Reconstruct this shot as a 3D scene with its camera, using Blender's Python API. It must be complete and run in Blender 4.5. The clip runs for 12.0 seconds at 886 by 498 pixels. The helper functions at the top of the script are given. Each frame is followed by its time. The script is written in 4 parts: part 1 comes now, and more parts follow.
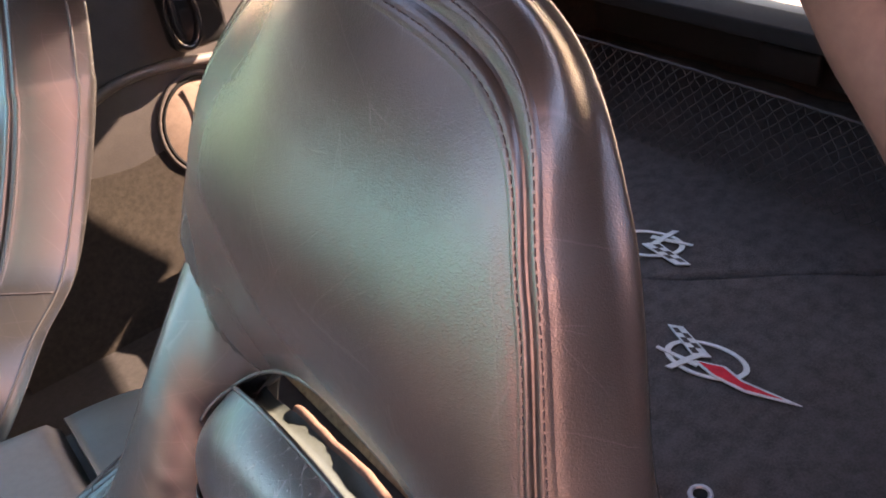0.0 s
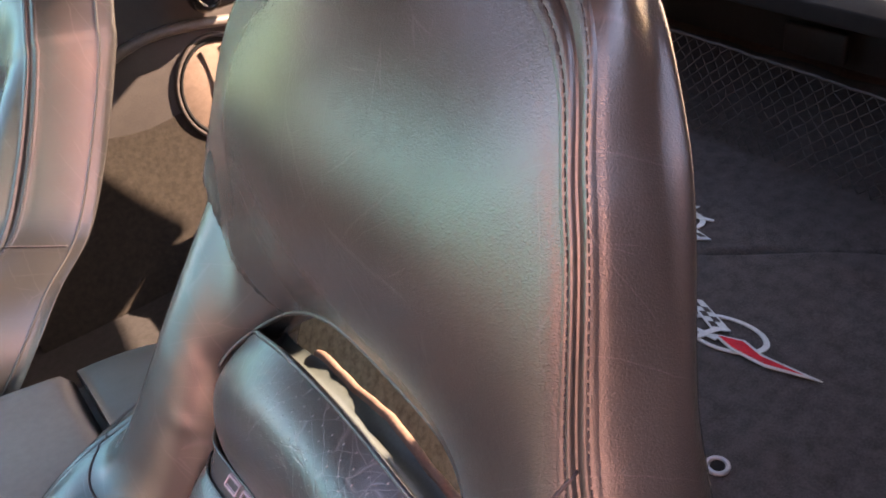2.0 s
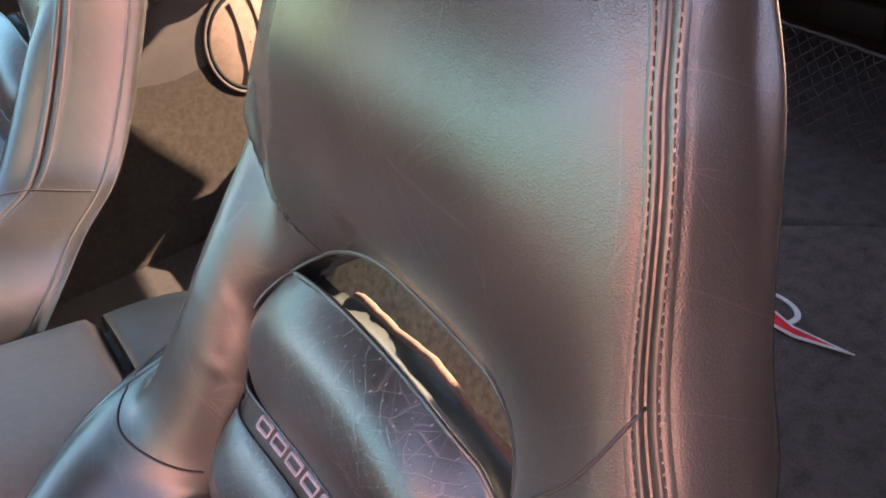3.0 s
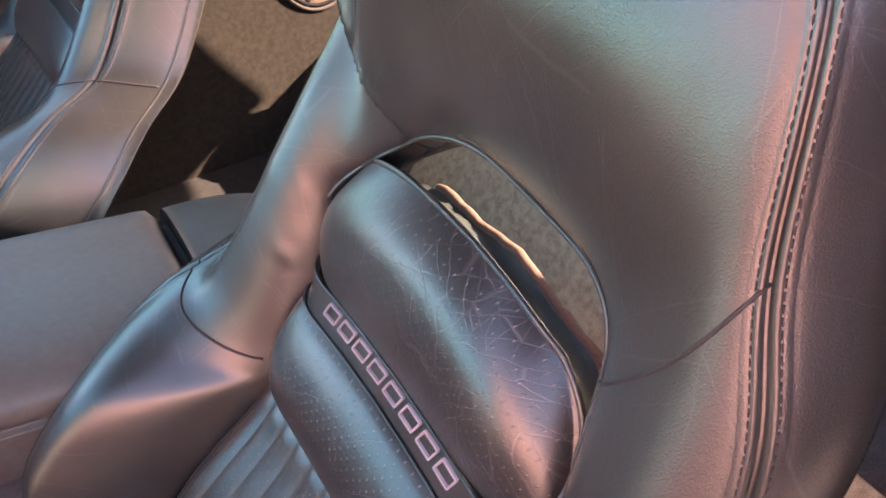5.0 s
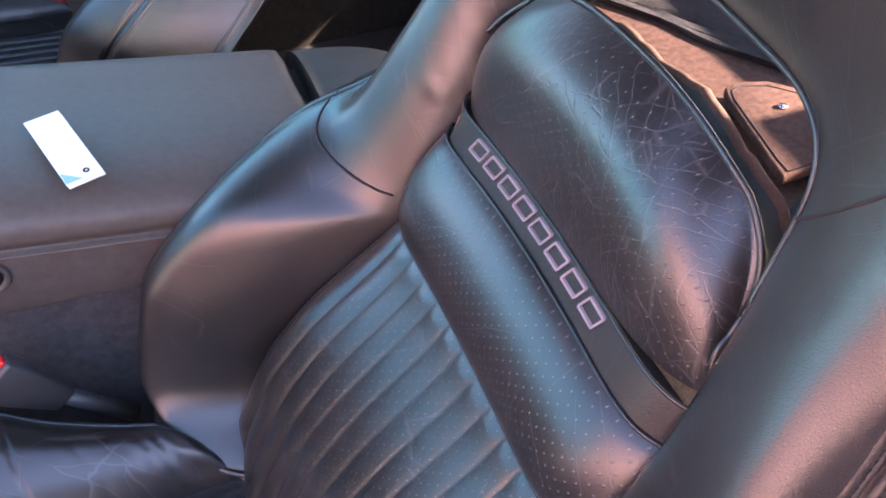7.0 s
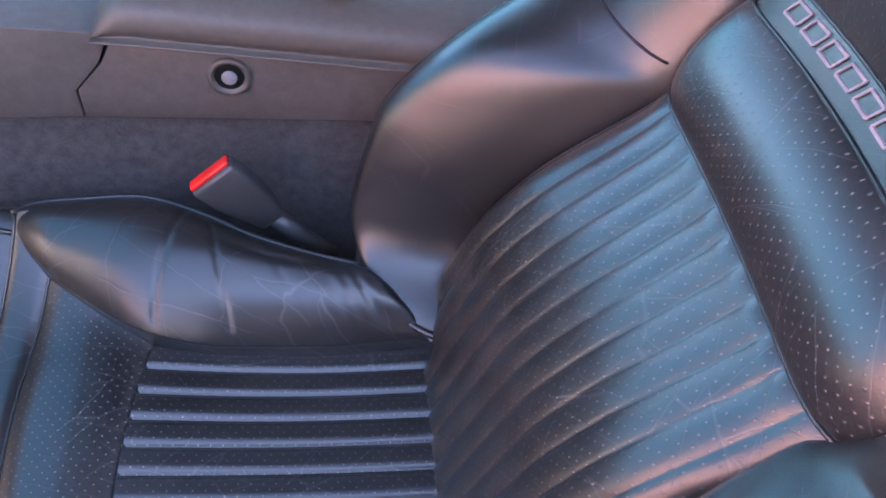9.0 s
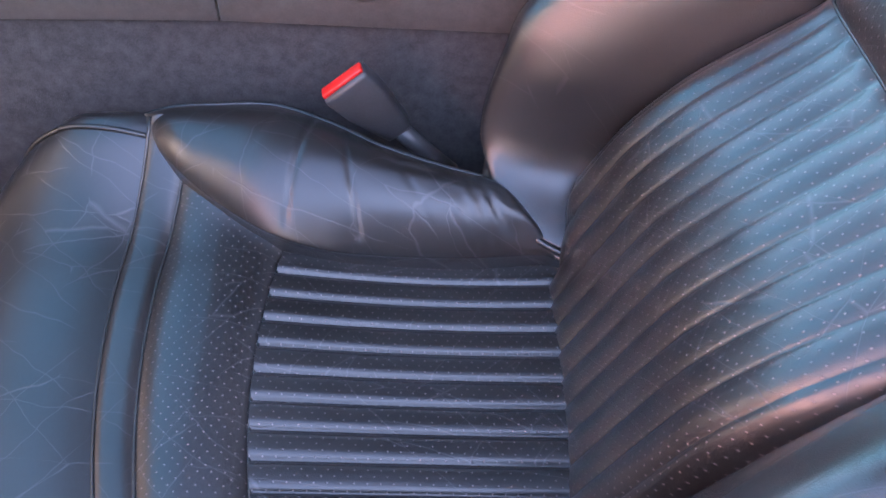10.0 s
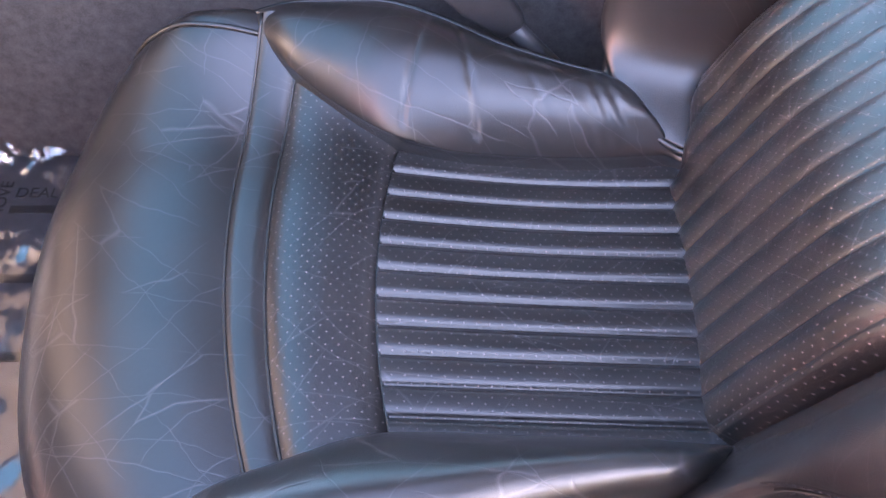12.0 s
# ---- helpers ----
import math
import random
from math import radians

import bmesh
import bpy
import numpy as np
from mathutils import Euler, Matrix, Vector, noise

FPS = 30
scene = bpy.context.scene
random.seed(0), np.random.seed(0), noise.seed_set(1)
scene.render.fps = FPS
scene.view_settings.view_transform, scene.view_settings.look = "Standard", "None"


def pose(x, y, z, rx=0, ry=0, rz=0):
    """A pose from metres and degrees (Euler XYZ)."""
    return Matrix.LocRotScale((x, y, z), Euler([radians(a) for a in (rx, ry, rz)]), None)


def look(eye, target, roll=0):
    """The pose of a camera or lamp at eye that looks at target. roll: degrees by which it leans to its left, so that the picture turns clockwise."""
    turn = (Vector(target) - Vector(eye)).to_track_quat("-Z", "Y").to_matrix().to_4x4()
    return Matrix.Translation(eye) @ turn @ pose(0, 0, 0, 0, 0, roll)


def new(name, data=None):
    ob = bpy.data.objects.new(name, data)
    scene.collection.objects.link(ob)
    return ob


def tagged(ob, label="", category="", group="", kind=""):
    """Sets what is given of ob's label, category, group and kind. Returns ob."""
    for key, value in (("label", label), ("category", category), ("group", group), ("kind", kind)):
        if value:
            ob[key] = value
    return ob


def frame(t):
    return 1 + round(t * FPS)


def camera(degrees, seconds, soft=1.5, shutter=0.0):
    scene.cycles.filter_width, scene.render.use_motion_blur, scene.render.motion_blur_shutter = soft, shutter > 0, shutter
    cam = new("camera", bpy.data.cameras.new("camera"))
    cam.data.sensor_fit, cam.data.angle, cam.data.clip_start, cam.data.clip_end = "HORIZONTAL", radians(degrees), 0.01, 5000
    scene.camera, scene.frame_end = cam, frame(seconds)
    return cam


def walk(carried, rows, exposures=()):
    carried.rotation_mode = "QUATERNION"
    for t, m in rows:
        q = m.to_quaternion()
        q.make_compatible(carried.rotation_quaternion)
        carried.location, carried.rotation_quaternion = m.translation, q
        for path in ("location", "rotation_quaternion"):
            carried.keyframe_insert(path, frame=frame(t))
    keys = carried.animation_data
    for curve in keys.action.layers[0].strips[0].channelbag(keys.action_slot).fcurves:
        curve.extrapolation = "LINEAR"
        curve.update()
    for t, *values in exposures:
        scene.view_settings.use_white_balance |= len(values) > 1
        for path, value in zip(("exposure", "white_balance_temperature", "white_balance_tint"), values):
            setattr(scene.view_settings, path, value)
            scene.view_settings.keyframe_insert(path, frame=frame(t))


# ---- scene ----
cam = camera(54.2, 12.0, soft=1.8)
PATH = [
    (0, (-0.061, -0.398, 1.269), (0.829, 1.006, 0.156), -9.4),
    (0.5, (-0.067, -0.404, 1.259), (0.81, 0.997, 0.132), -9.3),
    (1, (-0.07, -0.399, 1.253), (0.801, 1.002, 0.122), -9.2),
    (1.5, (-0.07, -0.392, 1.242), (0.795, 1.007, 0.104), -8.6),
    (2, (-0.078, -0.391, 1.24), (0.783, 1.011, 0.103), -8.2),
    (2.5, (-0.087, -0.385, 1.232), (0.758, 1.014, 0.08), -7.6),
    (3, (-0.099, -0.376, 1.218), (0.717, 1.014, 0.034), -6.8),
    (5, (-0.142, -0.369, 1.182), (0.582, 1.005, -0.079), -3.4),
    (5.5, (-0.162, -0.366, 1.162), (0.519, 0.993, -0.138), -2.1),
    (6, (-0.175, -0.36, 1.149), (0.46, 0.986, -0.187), -1.6),
    (6.5, (-0.188, -0.363, 1.135), (0.414, 0.969, -0.229), -0.2),
    (6.7, (-0.195, -0.365, 1.132), (0.383, 0.962, -0.248), 0.1),
    (8.3, (-0.241, -0.362, 1.044), (0.084, 1.037, -0.347), 4.0),
    (8.5, (-0.247, -0.361, 1.036), (0.035, 1.023, -0.38), 3.8),
    (9, (-0.271, -0.363, 1.025), (-0.081, 1.002, -0.424), 3.3),
    (9.5, (-0.306, -0.373, 1.008), (-0.188, 0.971, -0.468), 2.0),
    (10, (-0.335, -0.385, 0.99), (-0.272, 0.924, -0.521), 1.4),
    (10.5, (-0.373, -0.391, 0.985), (-0.295, 0.882, -0.556), 3.3),
    (11, (-0.383, -0.395, 0.977), (-0.365, 0.854, -0.585), 1.2),
    (11.5, (-0.392, -0.393, 0.97), (-0.4, 0.831, -0.611), -0.4),
    (12, (-0.4, -0.399, 0.963), (-0.431, 0.793, -0.642), -1.7),
]
EXPOSURES = [(0, 3.8, 8600, 30), (3, 3.85, 9000, 31), (5, 3.86, 8500, 31), (6.5, 3.7, 7500, 30), (8.5, 3.75, 6800, 27), (10.5, 4.27, 7450, 30), (12, 4.55, 7850, 33)]
walk(cam, [(t, look(eye, target, roll)) for t, eye, target, roll in PATH], exposures=EXPOSURES)

# ---- light ----
SUN = Vector((0.80, -0.36, 0.48)).normalized()
world = bpy.data.worlds.new("world")
scene.world = world
world.use_nodes = True
wn = world.node_tree
sky = wn.nodes.new("ShaderNodeTexSky")
sky.sky_type, sky.sun_disc = "NISHITA", False
sky.air_density, sky.ozone_density, sky.dust_density = 1.1, 3.0, 0.9
sky.sun_elevation = math.asin(SUN.z)
sky.sun_rotation = math.atan2(SUN.x, SUN.y)
wn.links.new(sky.outputs[0], wn.nodes["Background"].inputs[0])
wn.nodes["Background"].inputs[1].default_value = 0.165
sun_data = bpy.data.lights.new("sun", "SUN")
sun_data.energy, sun_data.angle, sun_data.color = 4.3, radians(0.5), (1.0, 0.93, 0.82)
sun = new("sun", sun_data)
sun.matrix_world = look(SUN * 20, (0, 0, 0))


# ---- materials ----
def material(name):
    m = bpy.data.materials.new(name)
    m.use_nodes = True
    nt = m.node_tree
    return m, nt, nt.nodes["Principled BSDF"]


def node(nt, kind, **values):
    n = nt.nodes.new(kind)
    for k, v in values.items():
        if k in n.inputs:
            n.inputs[k].default_value = v
        else:
            n[k] = v
    return n


def coords(nt):
    return nt.nodes.new("ShaderNodeTexCoord").outputs["Object"]


def ramp(nt, source, stops):
    r = nt.nodes.new("ShaderNodeValToRGB")
    nt.links.new(source, r.inputs[0])
    while len(r.color_ramp.elements) < len(stops):
        r.color_ramp.elements.new(0.5)
    for e, (p, c) in zip(r.color_ramp.elements, stops):
        e.position, e.color = p, (*c, 1)
    return r.outputs[0]


def math_node(nt, op, a, b=None, c=None):
    n = nt.nodes.new("ShaderNodeMath")
    n.operation = op
    for i, v in enumerate((a, b, c)):
        if v is None:
            continue
        if isinstance(v, (int, float)):
            n.inputs[i].default_value = v
        else:
            nt.links.new(v, n.inputs[i])
    return n.outputs[0]


def bump(nt, height, strength, distance, normal=None):
    b = node(nt, "ShaderNodeBump", Strength=strength, Distance=distance)
    nt.links.new(height, b.inputs["Height"])
    if normal is not None:
        nt.links.new(normal, b.inputs["Normal"])
    return b.outputs[0]


def vec_node(nt, op, a, b=None, scale=None):
    n = nt.nodes.new("ShaderNodeVectorMath")
    n.operation = op
    for i, v in enumerate((a, b)):
        if v is None:
            continue
        if isinstance(v, tuple):
            n.inputs[i].default_value = v
        else:
            nt.links.new(v, n.inputs[i])
    if scale is not None:
        nt.links.new(scale, n.inputs["Scale"])
    return n


def mix_colour(nt, factor, a, b):
    m = nt.nodes.new("ShaderNodeMix")
    m.data_type = "RGBA"
    nt.links.new(factor, m.inputs[0])
    nt.links.new(a, m.inputs[6])
    m.inputs[7].default_value = (*b, 1)
    return m.outputs[2]


def leather(name, base=(0.0130, 0.0118, 0.0112), rough=0.40, grain=680.0, creases=0.0, amount=1.0, holes=None, coat=1.0, cover=0.50, coat_rough=0.28, pebble=0.24, hole=0.00062, thread=0.7, stretch=0.17, wander=0.014):
    """Black car leather: pebble grain, faint wear, long dry creases, and for holes=(pitch_u, pitch_v) rows of small perforations."""
    m, nt, p = material(name)
    co = coords(nt)
    big = node(nt, "ShaderNodeTexNoise", Scale=9.0, Detail=4.0)
    nt.links.new(co, big.inputs["Vector"])
    cells = node(nt, "ShaderNodeTexVoronoi", Scale=grain)
    cells.feature = "DISTANCE_TO_EDGE"
    jitter = node(nt, "ShaderNodeTexNoise", Scale=180.0, Detail=2.0)
    nt.links.new(co, jitter.inputs["Vector"])
    bent = vec_node(nt, "MULTIPLY_ADD", jitter.outputs["Color"], (0.004, 0.004, 0.004))
    nt.links.new(co, bent.inputs[2])
    nt.links.new(bent.outputs[0], cells.inputs["Vector"])
    fine = node(nt, "ShaderNodeTexNoise", Scale=330.0, Detail=3.0)
    nt.links.new(co, fine.inputs["Vector"])
    height = math_node(nt, "ADD", math_node(nt, "MINIMUM", cells.outputs["Distance"], 0.3), math_node(nt, "MULTIPLY", fine.outputs["Fac"], 0.25))
    dark = tuple(v * 0.72 for v in base)
    light = tuple(v * 1.45 for v in base)
    colour = ramp(nt, big.outputs["Fac"], [(0.3, dark), (0.7, light)])
    normal = bump(nt, height, pebble, 0.0007)
    gloss = bump(nt, height, pebble * 0.6, 0.0007)
    if creases:
        warp = node(nt, "ShaderNodeTexNoise", Scale=14.0, Detail=3.0)
        nt.links.new(co, warp.inputs["Vector"])
        bend = vec_node(nt, "MULTIPLY_ADD", warp.outputs["Color"], (wander, wander, wander))
        nt.links.new(co, bend.inputs[2])
        line = None
        # three crossing families of long lines
        for k, (e, d) in enumerate((((0.57, 0.60, 0.56), (0.60, -0.57, 0.10)), ((0.62, -0.56, 0.55), (0.56, 0.62, 0.20)), ((0.10, 0.96, -0.30), (0.95, -0.10, 0.50)))):
            across = vec_node(nt, "DOT_PRODUCT", bend.outputs[0], e)
            along = vec_node(nt, "DOT_PRODUCT", bend.outputs[0], d)
            plane = nt.nodes.new("ShaderNodeCombineXYZ")
            nt.links.new(across.outputs["Value"], plane.inputs[0])
            nt.links.new(math_node(nt, "MULTIPLY", along.outputs["Value"], stretch), plane.inputs[1])
            ridge = node(nt, "ShaderNodeTexVoronoi", Scale=creases)
            ridge.voronoi_dimensions, ridge.feature = "2D", "DISTANCE_TO_EDGE"
            nt.links.new(plane.outputs[0], ridge.inputs["Vector"])
            patch = node(nt, "ShaderNodeTexNoise", Scale=11.0, Detail=2.0)
            spot = vec_node(nt, "ADD", co, (5.3 * k + 1, 2.2 * k, 0.4))
            nt.links.new(spot.outputs[0], patch.inputs["Vector"])
            width = math_node(nt, "MAXIMUM", math_node(nt, "MINIMUM", math_node(nt, "MULTIPLY", math_node(nt, "SUBTRACT", patch.outputs["Fac"], cover), 0.22), 0.00045 * creases), 0.00005)
            one = math_node(nt, "SUBTRACT", 1.0, math_node(nt, "MINIMUM", math_node(nt, "DIVIDE", ridge.outputs["Distance"], width), 1.0))
            line = one if line is None else math_node(nt, "MAXIMUM", line, one)
        groove = math_node(nt, "SUBTRACT", 1.0, line)
        normal = bump(nt, groove, 0.24 * amount, 0.0008, normal)
        gloss = bump(nt, groove, 0.18 * amount, 0.0008, gloss)
        colour = mix_colour(nt, math_node(nt, "MULTIPLY", line, 0.45 * amount), colour, (0.10, 0.088, 0.09))
    coat_in = p.inputs["Coat Weight"]
    coat_in.default_value, p.inputs["Coat Roughness"].default_value = coat, coat_rough
    if holes:
        uv = nt.nodes.new("ShaderNodeUVMap")
        sep = nt.nodes.new("ShaderNodeSeparateXYZ")
        nt.links.new(uv.outputs[0], sep.inputs[0])
        row = math_node(nt, "DIVIDE", sep.outputs[1], holes[1])
        half = math_node(nt, "MULTIPLY", math_node(nt, "FLOORED_MODULO", math_node(nt, "FLOOR", row), 2.0), 0.5)
        col = math_node(nt, "ADD", math_node(nt, "DIVIDE", sep.outputs[0], holes[0]), half)
        du = math_node(nt, "MULTIPLY", math_node(nt, "SUBTRACT", math_node(nt, "FRACT", col), 0.5), holes[0])
        dv = math_node(nt, "MULTIPLY", math_node(nt, "SUBTRACT", math_node(nt, "FRACT", row), 0.5), holes[1])
        dist = math_node(nt, "SQRT", math_node(nt, "ADD", math_node(nt, "MULTIPLY", du, du), math_node(nt, "MULTIPLY", dv, dv)))
        dot = math_node(nt, "LESS_THAN", dist, hole)
        pit = math_node(nt, "MINIMUM", math_node(nt, "DIVIDE", dist, hole * 2.1), 1.0)
        normal = bump(nt, pit, 0.5, 0.0009, normal)
        colour = mix_colour(nt, math_node(nt, "MULTIPLY", dot, thread), colour, (0.20, 0.17, 0.165))
        nt.links.new(math_node(nt, "MULTIPLY", math_node(nt, "SUBTRACT", 1.0, dot), coat), coat_in)
    nt.links.new(colour, p.inputs["Base Color"])
    nt.links.new(normal, p.inputs["Normal"])
    p.inputs["Specular IOR Level"].default_value = 0.2
    nt.links.new(gloss, p.inputs["Coat Normal"])
    rr = nt.nodes.new("ShaderNodeMapRange")
    rr.inputs[3].default_value, rr.inputs[4].default_value = rough - 0.06, rough + 0.08
    nt.links.new(big.outputs["Fac"], rr.inputs[0])
    nt.links.new(rr.outputs[0], p.inputs["Roughness"])
    return m


def plain(name, base, rough=0.5, metal=0.0, scale=60.0, vary=0.25, relief=0.15, distance=0.0006):
    m, nt, p = material(name)
    co = coords(nt)
    n = node(nt, "ShaderNodeTexNoise", Scale=scale, Detail=5.0)
    nt.links.new(co, n.inputs["Vector"])
    n2 = node(nt, "ShaderNodeTexNoise", Scale=scale / 9, Detail=3.0)
    nt.links.new(co, n2.inputs["Vector"])
    f = math_node(nt, "MULTIPLY", math_node(nt, "ADD", n.outputs["Fac"], n2.outputs["Fac"]), 0.5)
    nt.links.new(ramp(nt, f, [(0.3, tuple(v * (1 - vary) for v in base)), (0.7, tuple(min(v * (1 + vary), 1) for v in base))]), p.inputs["Base Color"])
    nt.links.new(bump(nt, n.outputs["Fac"], relief, distance), p.inputs["Normal"])
    p.inputs["Roughness"].default_value, p.inputs["Metallic"].default_value = rough, metal
    p.inputs["Specular IOR Level"].default_value = 0.5 if rough < 0.58 else 0.12
    return m


LEATHER_PERF = leather("perforated leather", rough=0.38, creases=34.0, amount=0.7, cover=0.48, holes=(0.0094, 0.0050))
LEATHER_SMOOTH = leather("smooth leather", rough=0.46, creases=30.0, amount=0.3, coat=1.0, coat_rough=0.25, pebble=0.35, grain=640.0)
LEATHER_CRACKED = leather("cracked perforated leather", rough=0.36, creases=95.0, amount=0.72, cover=0.40, stretch=0.20, wander=0.030, hole=0.0005, thread=0.5, holes=(0.0104, 0.0056))
FELT = plain("pale cloth", (0.090, 0.056, 0.043), 0.95, scale=500, relief=0.6)
LEATHER_WORN = leather("creased leather", rough=0.38, creases=30.0, amount=0.8, cover=0.43, wander=0.024)
THREAD = plain("seam thread", (0.026, 0.022, 0.023), 0.6, scale=700)
EMBROIDERY = plain("pale embroidery", (0.24, 0.19, 0.21), 0.7, scale=900, relief=0.5)
PLASTIC = plain("dark grey plastic", (0.078, 0.065, 0.058), 0.38, scale=900, relief=0.3, distance=0.0003)
SHELL = plain("seat shell plastic", (0.028, 0.034, 0.031), 0.5, scale=500)
GAP = plain("black gap", (0.006, 0.006, 0.006), 0.9)
# black carpet reddened and brightened, with the warm sunlight in its colour
CARPET_SUN = plain("black carpet", (0.092, 0.050, 0.038), 0.95, scale=900, vary=0.5, relief=0.9, distance=0.0016)
# lightened carpet: the bounced light behind the seats is in this colour
CARPET_BOUNCE = plain("olive brown bounce-lit carpet", (0.32, 0.26, 0.175), 0.95, scale=700, vary=0.55, relief=0.9, distance=0.0016)
# darker copy of the same carpet, for parts that lie in shade
CARPET_SHADE = plain("carpet darkened for shade", (0.019, 0.0155, 0.0125), 0.95, scale=900, vary=0.5, relief=0.9, distance=0.0016)
TUNNEL = plain("tunnel carpet", (0.052, 0.048, 0.049), 0.95, scale=900, vary=0.4, relief=0.6, distance=0.001)
# tunnel carpet darkened to stand for the dim footwell
FLOOR = plain("shade-darkened footwell carpet", (0.020, 0.018, 0.017), 0.95, scale=900, vary=0.4, relief=0.6, distance=0.001)
RED = plain("red button", (0.75, 0.02, 0.015), 0.35, scale=100, vary=0.1, relief=0.0)
BUCKLE = plain("buckle plastic", (0.04, 0.04, 0.042), 0.4, scale=600)
WHITE = plain("white card", (0.8, 0.8, 0.78), 0.5, vary=0.05, relief=0.0)
CHROME = plain("chrome", (0.7, 0.68, 0.66), 0.2, 1.0, relief=0.0)
CONCRETE = plain("driveway concrete", (0.24, 0.185, 0.155), 0.9, scale=20, vary=0.4)
VINYL = plain("console vinyl", (0.070, 0.056, 0.046), 0.52, scale=1100, vary=0.2, relief=0.22, distance=0.0004)
TRIM = plain("quarter trim", (0.040, 0.034, 0.031), 0.55, scale=300)
TRIM_LIGHT = plain("pillar trim", (0.055, 0.046, 0.042), 0.6, scale=200)
BLUE = plain("pale blue print", (0.20, 0.45, 0.65), 0.5, vary=0.1, relief=0.0)
MAT = plain("mat pile", (0.033, 0.030, 0.030), 0.95, scale=380, vary=0.5, relief=0.9, distance=0.002)
THREAD_PALE = plain("pale thread", (0.26, 0.29, 0.29), 0.8, scale=700, relief=0.6)
THREAD_RED = plain("red thread", (0.32, 0.012, 0.02), 0.8, scale=700, relief=0.6)
CORD = plain("grey cord", (0.03, 0.03, 0.03), 0.8)
TRIM_GREY = plain("grey plate", (0.012, 0.011, 0.011), 0.6)
TAN = plain("tan cloth", (0.13, 0.092, 0.072), 0.85, scale=600, relief=0.4)
# the cover's tan, darkened for the shadows drawn across it
TAN_SHADOW = plain("dark tan rib", (0.05, 0.037, 0.03), 0.85, scale=600)
PALE = plain("pale grey plastic", (0.20, 0.19, 0.20), 0.35, relief=0.0)
# lighter than the black interior, so the bolster reflects a brighter door
DOOR = plain("door trim", (0.17, 0.125, 0.115), 0.5)
DULL = plain("dull metal", (0.20, 0.20, 0.21), 0.45, 0.6)
GLOSS_BLACK = plain("gloss black", (0.008, 0.008, 0.008), 0.15, relief=0.0)
GREEN = plain("green print", (0.03, 0.45, 0.30), 0.5, relief=0.0)
PAPER = plain("grey paper", (0.03, 0.03, 0.036), 0.8, scale=80)
INK = plain("dark ink", (0.008, 0.008, 0.01), 0.7)
def film_material():
    m, nt, p = material("clear film")
    clear = nt.nodes.new("ShaderNodeBsdfTransparent")
    shine = node(nt, "ShaderNodeBsdfGlossy", Roughness=0.07)
    mixer = node(nt, "ShaderNodeMixShader", Fac=0.12)
    n = node(nt, "ShaderNodeTexNoise", Scale=70.0, Detail=3.0)
    nt.links.new(coords(nt), n.inputs["Vector"])
    nt.links.new(bump(nt, n.outputs["Fac"], 0.2, 0.002), shine.inputs["Normal"])
    nt.links.new(clear.outputs[0], mixer.inputs[1])
    nt.links.new(shine.outputs[0], mixer.inputs[2])
    nt.links.new(mixer.outputs[0], nt.nodes["Material Output"].inputs["Surface"])
    return m




def tinted_glass():
    m, nt, p = material("tinted glass")
    clear = node(nt, "ShaderNodeBsdfTransparent", Color=(0.56, 0.84, 0.84, 1))
    shine = node(nt, "ShaderNodeBsdfGlossy", Roughness=0.02)
    mixer = node(nt, "ShaderNodeMixShader", Fac=0.05)
    nt.links.new(clear.outputs[0], mixer.inputs[1])
    nt.links.new(shine.outputs[0], mixer.inputs[2])
    nt.links.new(mixer.outputs[0], nt.nodes["Material Output"].inputs["Surface"])
    return m


FILM = film_material()
GLASS = tinted_glass()
# colours of the added walls, picked for what the leather should reflect
STUCCO = plain("warm stucco", (0.66, 0.40, 0.385), 0.95, scale=30)
RENDER = plain("dark grey render", (0.047, 0.044, 0.046), 0.95, scale=30)
OLIVE = plain("pale olive render", (0.34, 0.28, 0.20), 0.95, scale=30)
BACKDROP = plain("dark green backdrop", (0.045, 0.055, 0.030), 0.9, scale=12, vary=0.5, relief=1.0, distance=0.05)
NET = plain("net cord", (0.024, 0.023, 0.023), 0.8)


# ---- mesh helpers ----
def mesh_object(name, verts, faces, mat, parent=None, label="", uvs=None, smooth=True):
    me = bpy.data.meshes.new(name)
    me.from_pydata([tuple(map(float, v)) for v in verts], [], faces)
    if uvs is not None:
        layer = me.uv_layers.new(name="UVMap")
        idx = np.empty(len(me.loops), dtype=np.int32)
        me.loops.foreach_get("vertex_index", idx)
        layer.data.foreach_set("uv", np.asarray(uvs, dtype=np.float32)[idx].ravel())
    me.polygons.foreach_set("use_smooth", [smooth] * len(me.polygons))
    me.materials.append(mat)
    me.update()
    ob = new(name, me)
    if parent is not None:
        ob.parent = parent
    if label:
        tagged(ob, label)
    return ob


def part(name, bm, mat, parent, label="", smooth=True):
    me = bpy.data.meshes.new(name)
    bm.normal_update()
    bm.to_mesh(me)
    bm.free()
    me.polygons.foreach_set("use_smooth", [smooth] * len(me.polygons))
    me.materials.append(mat)
    ob = new(name, me)
    if parent is not None:
        ob.parent = parent
    if label:
        tagged(ob, label)
    return ob


def empty(name, at=(0, 0, 0)):
    ob = new(name)
    ob.location = at
    return ob


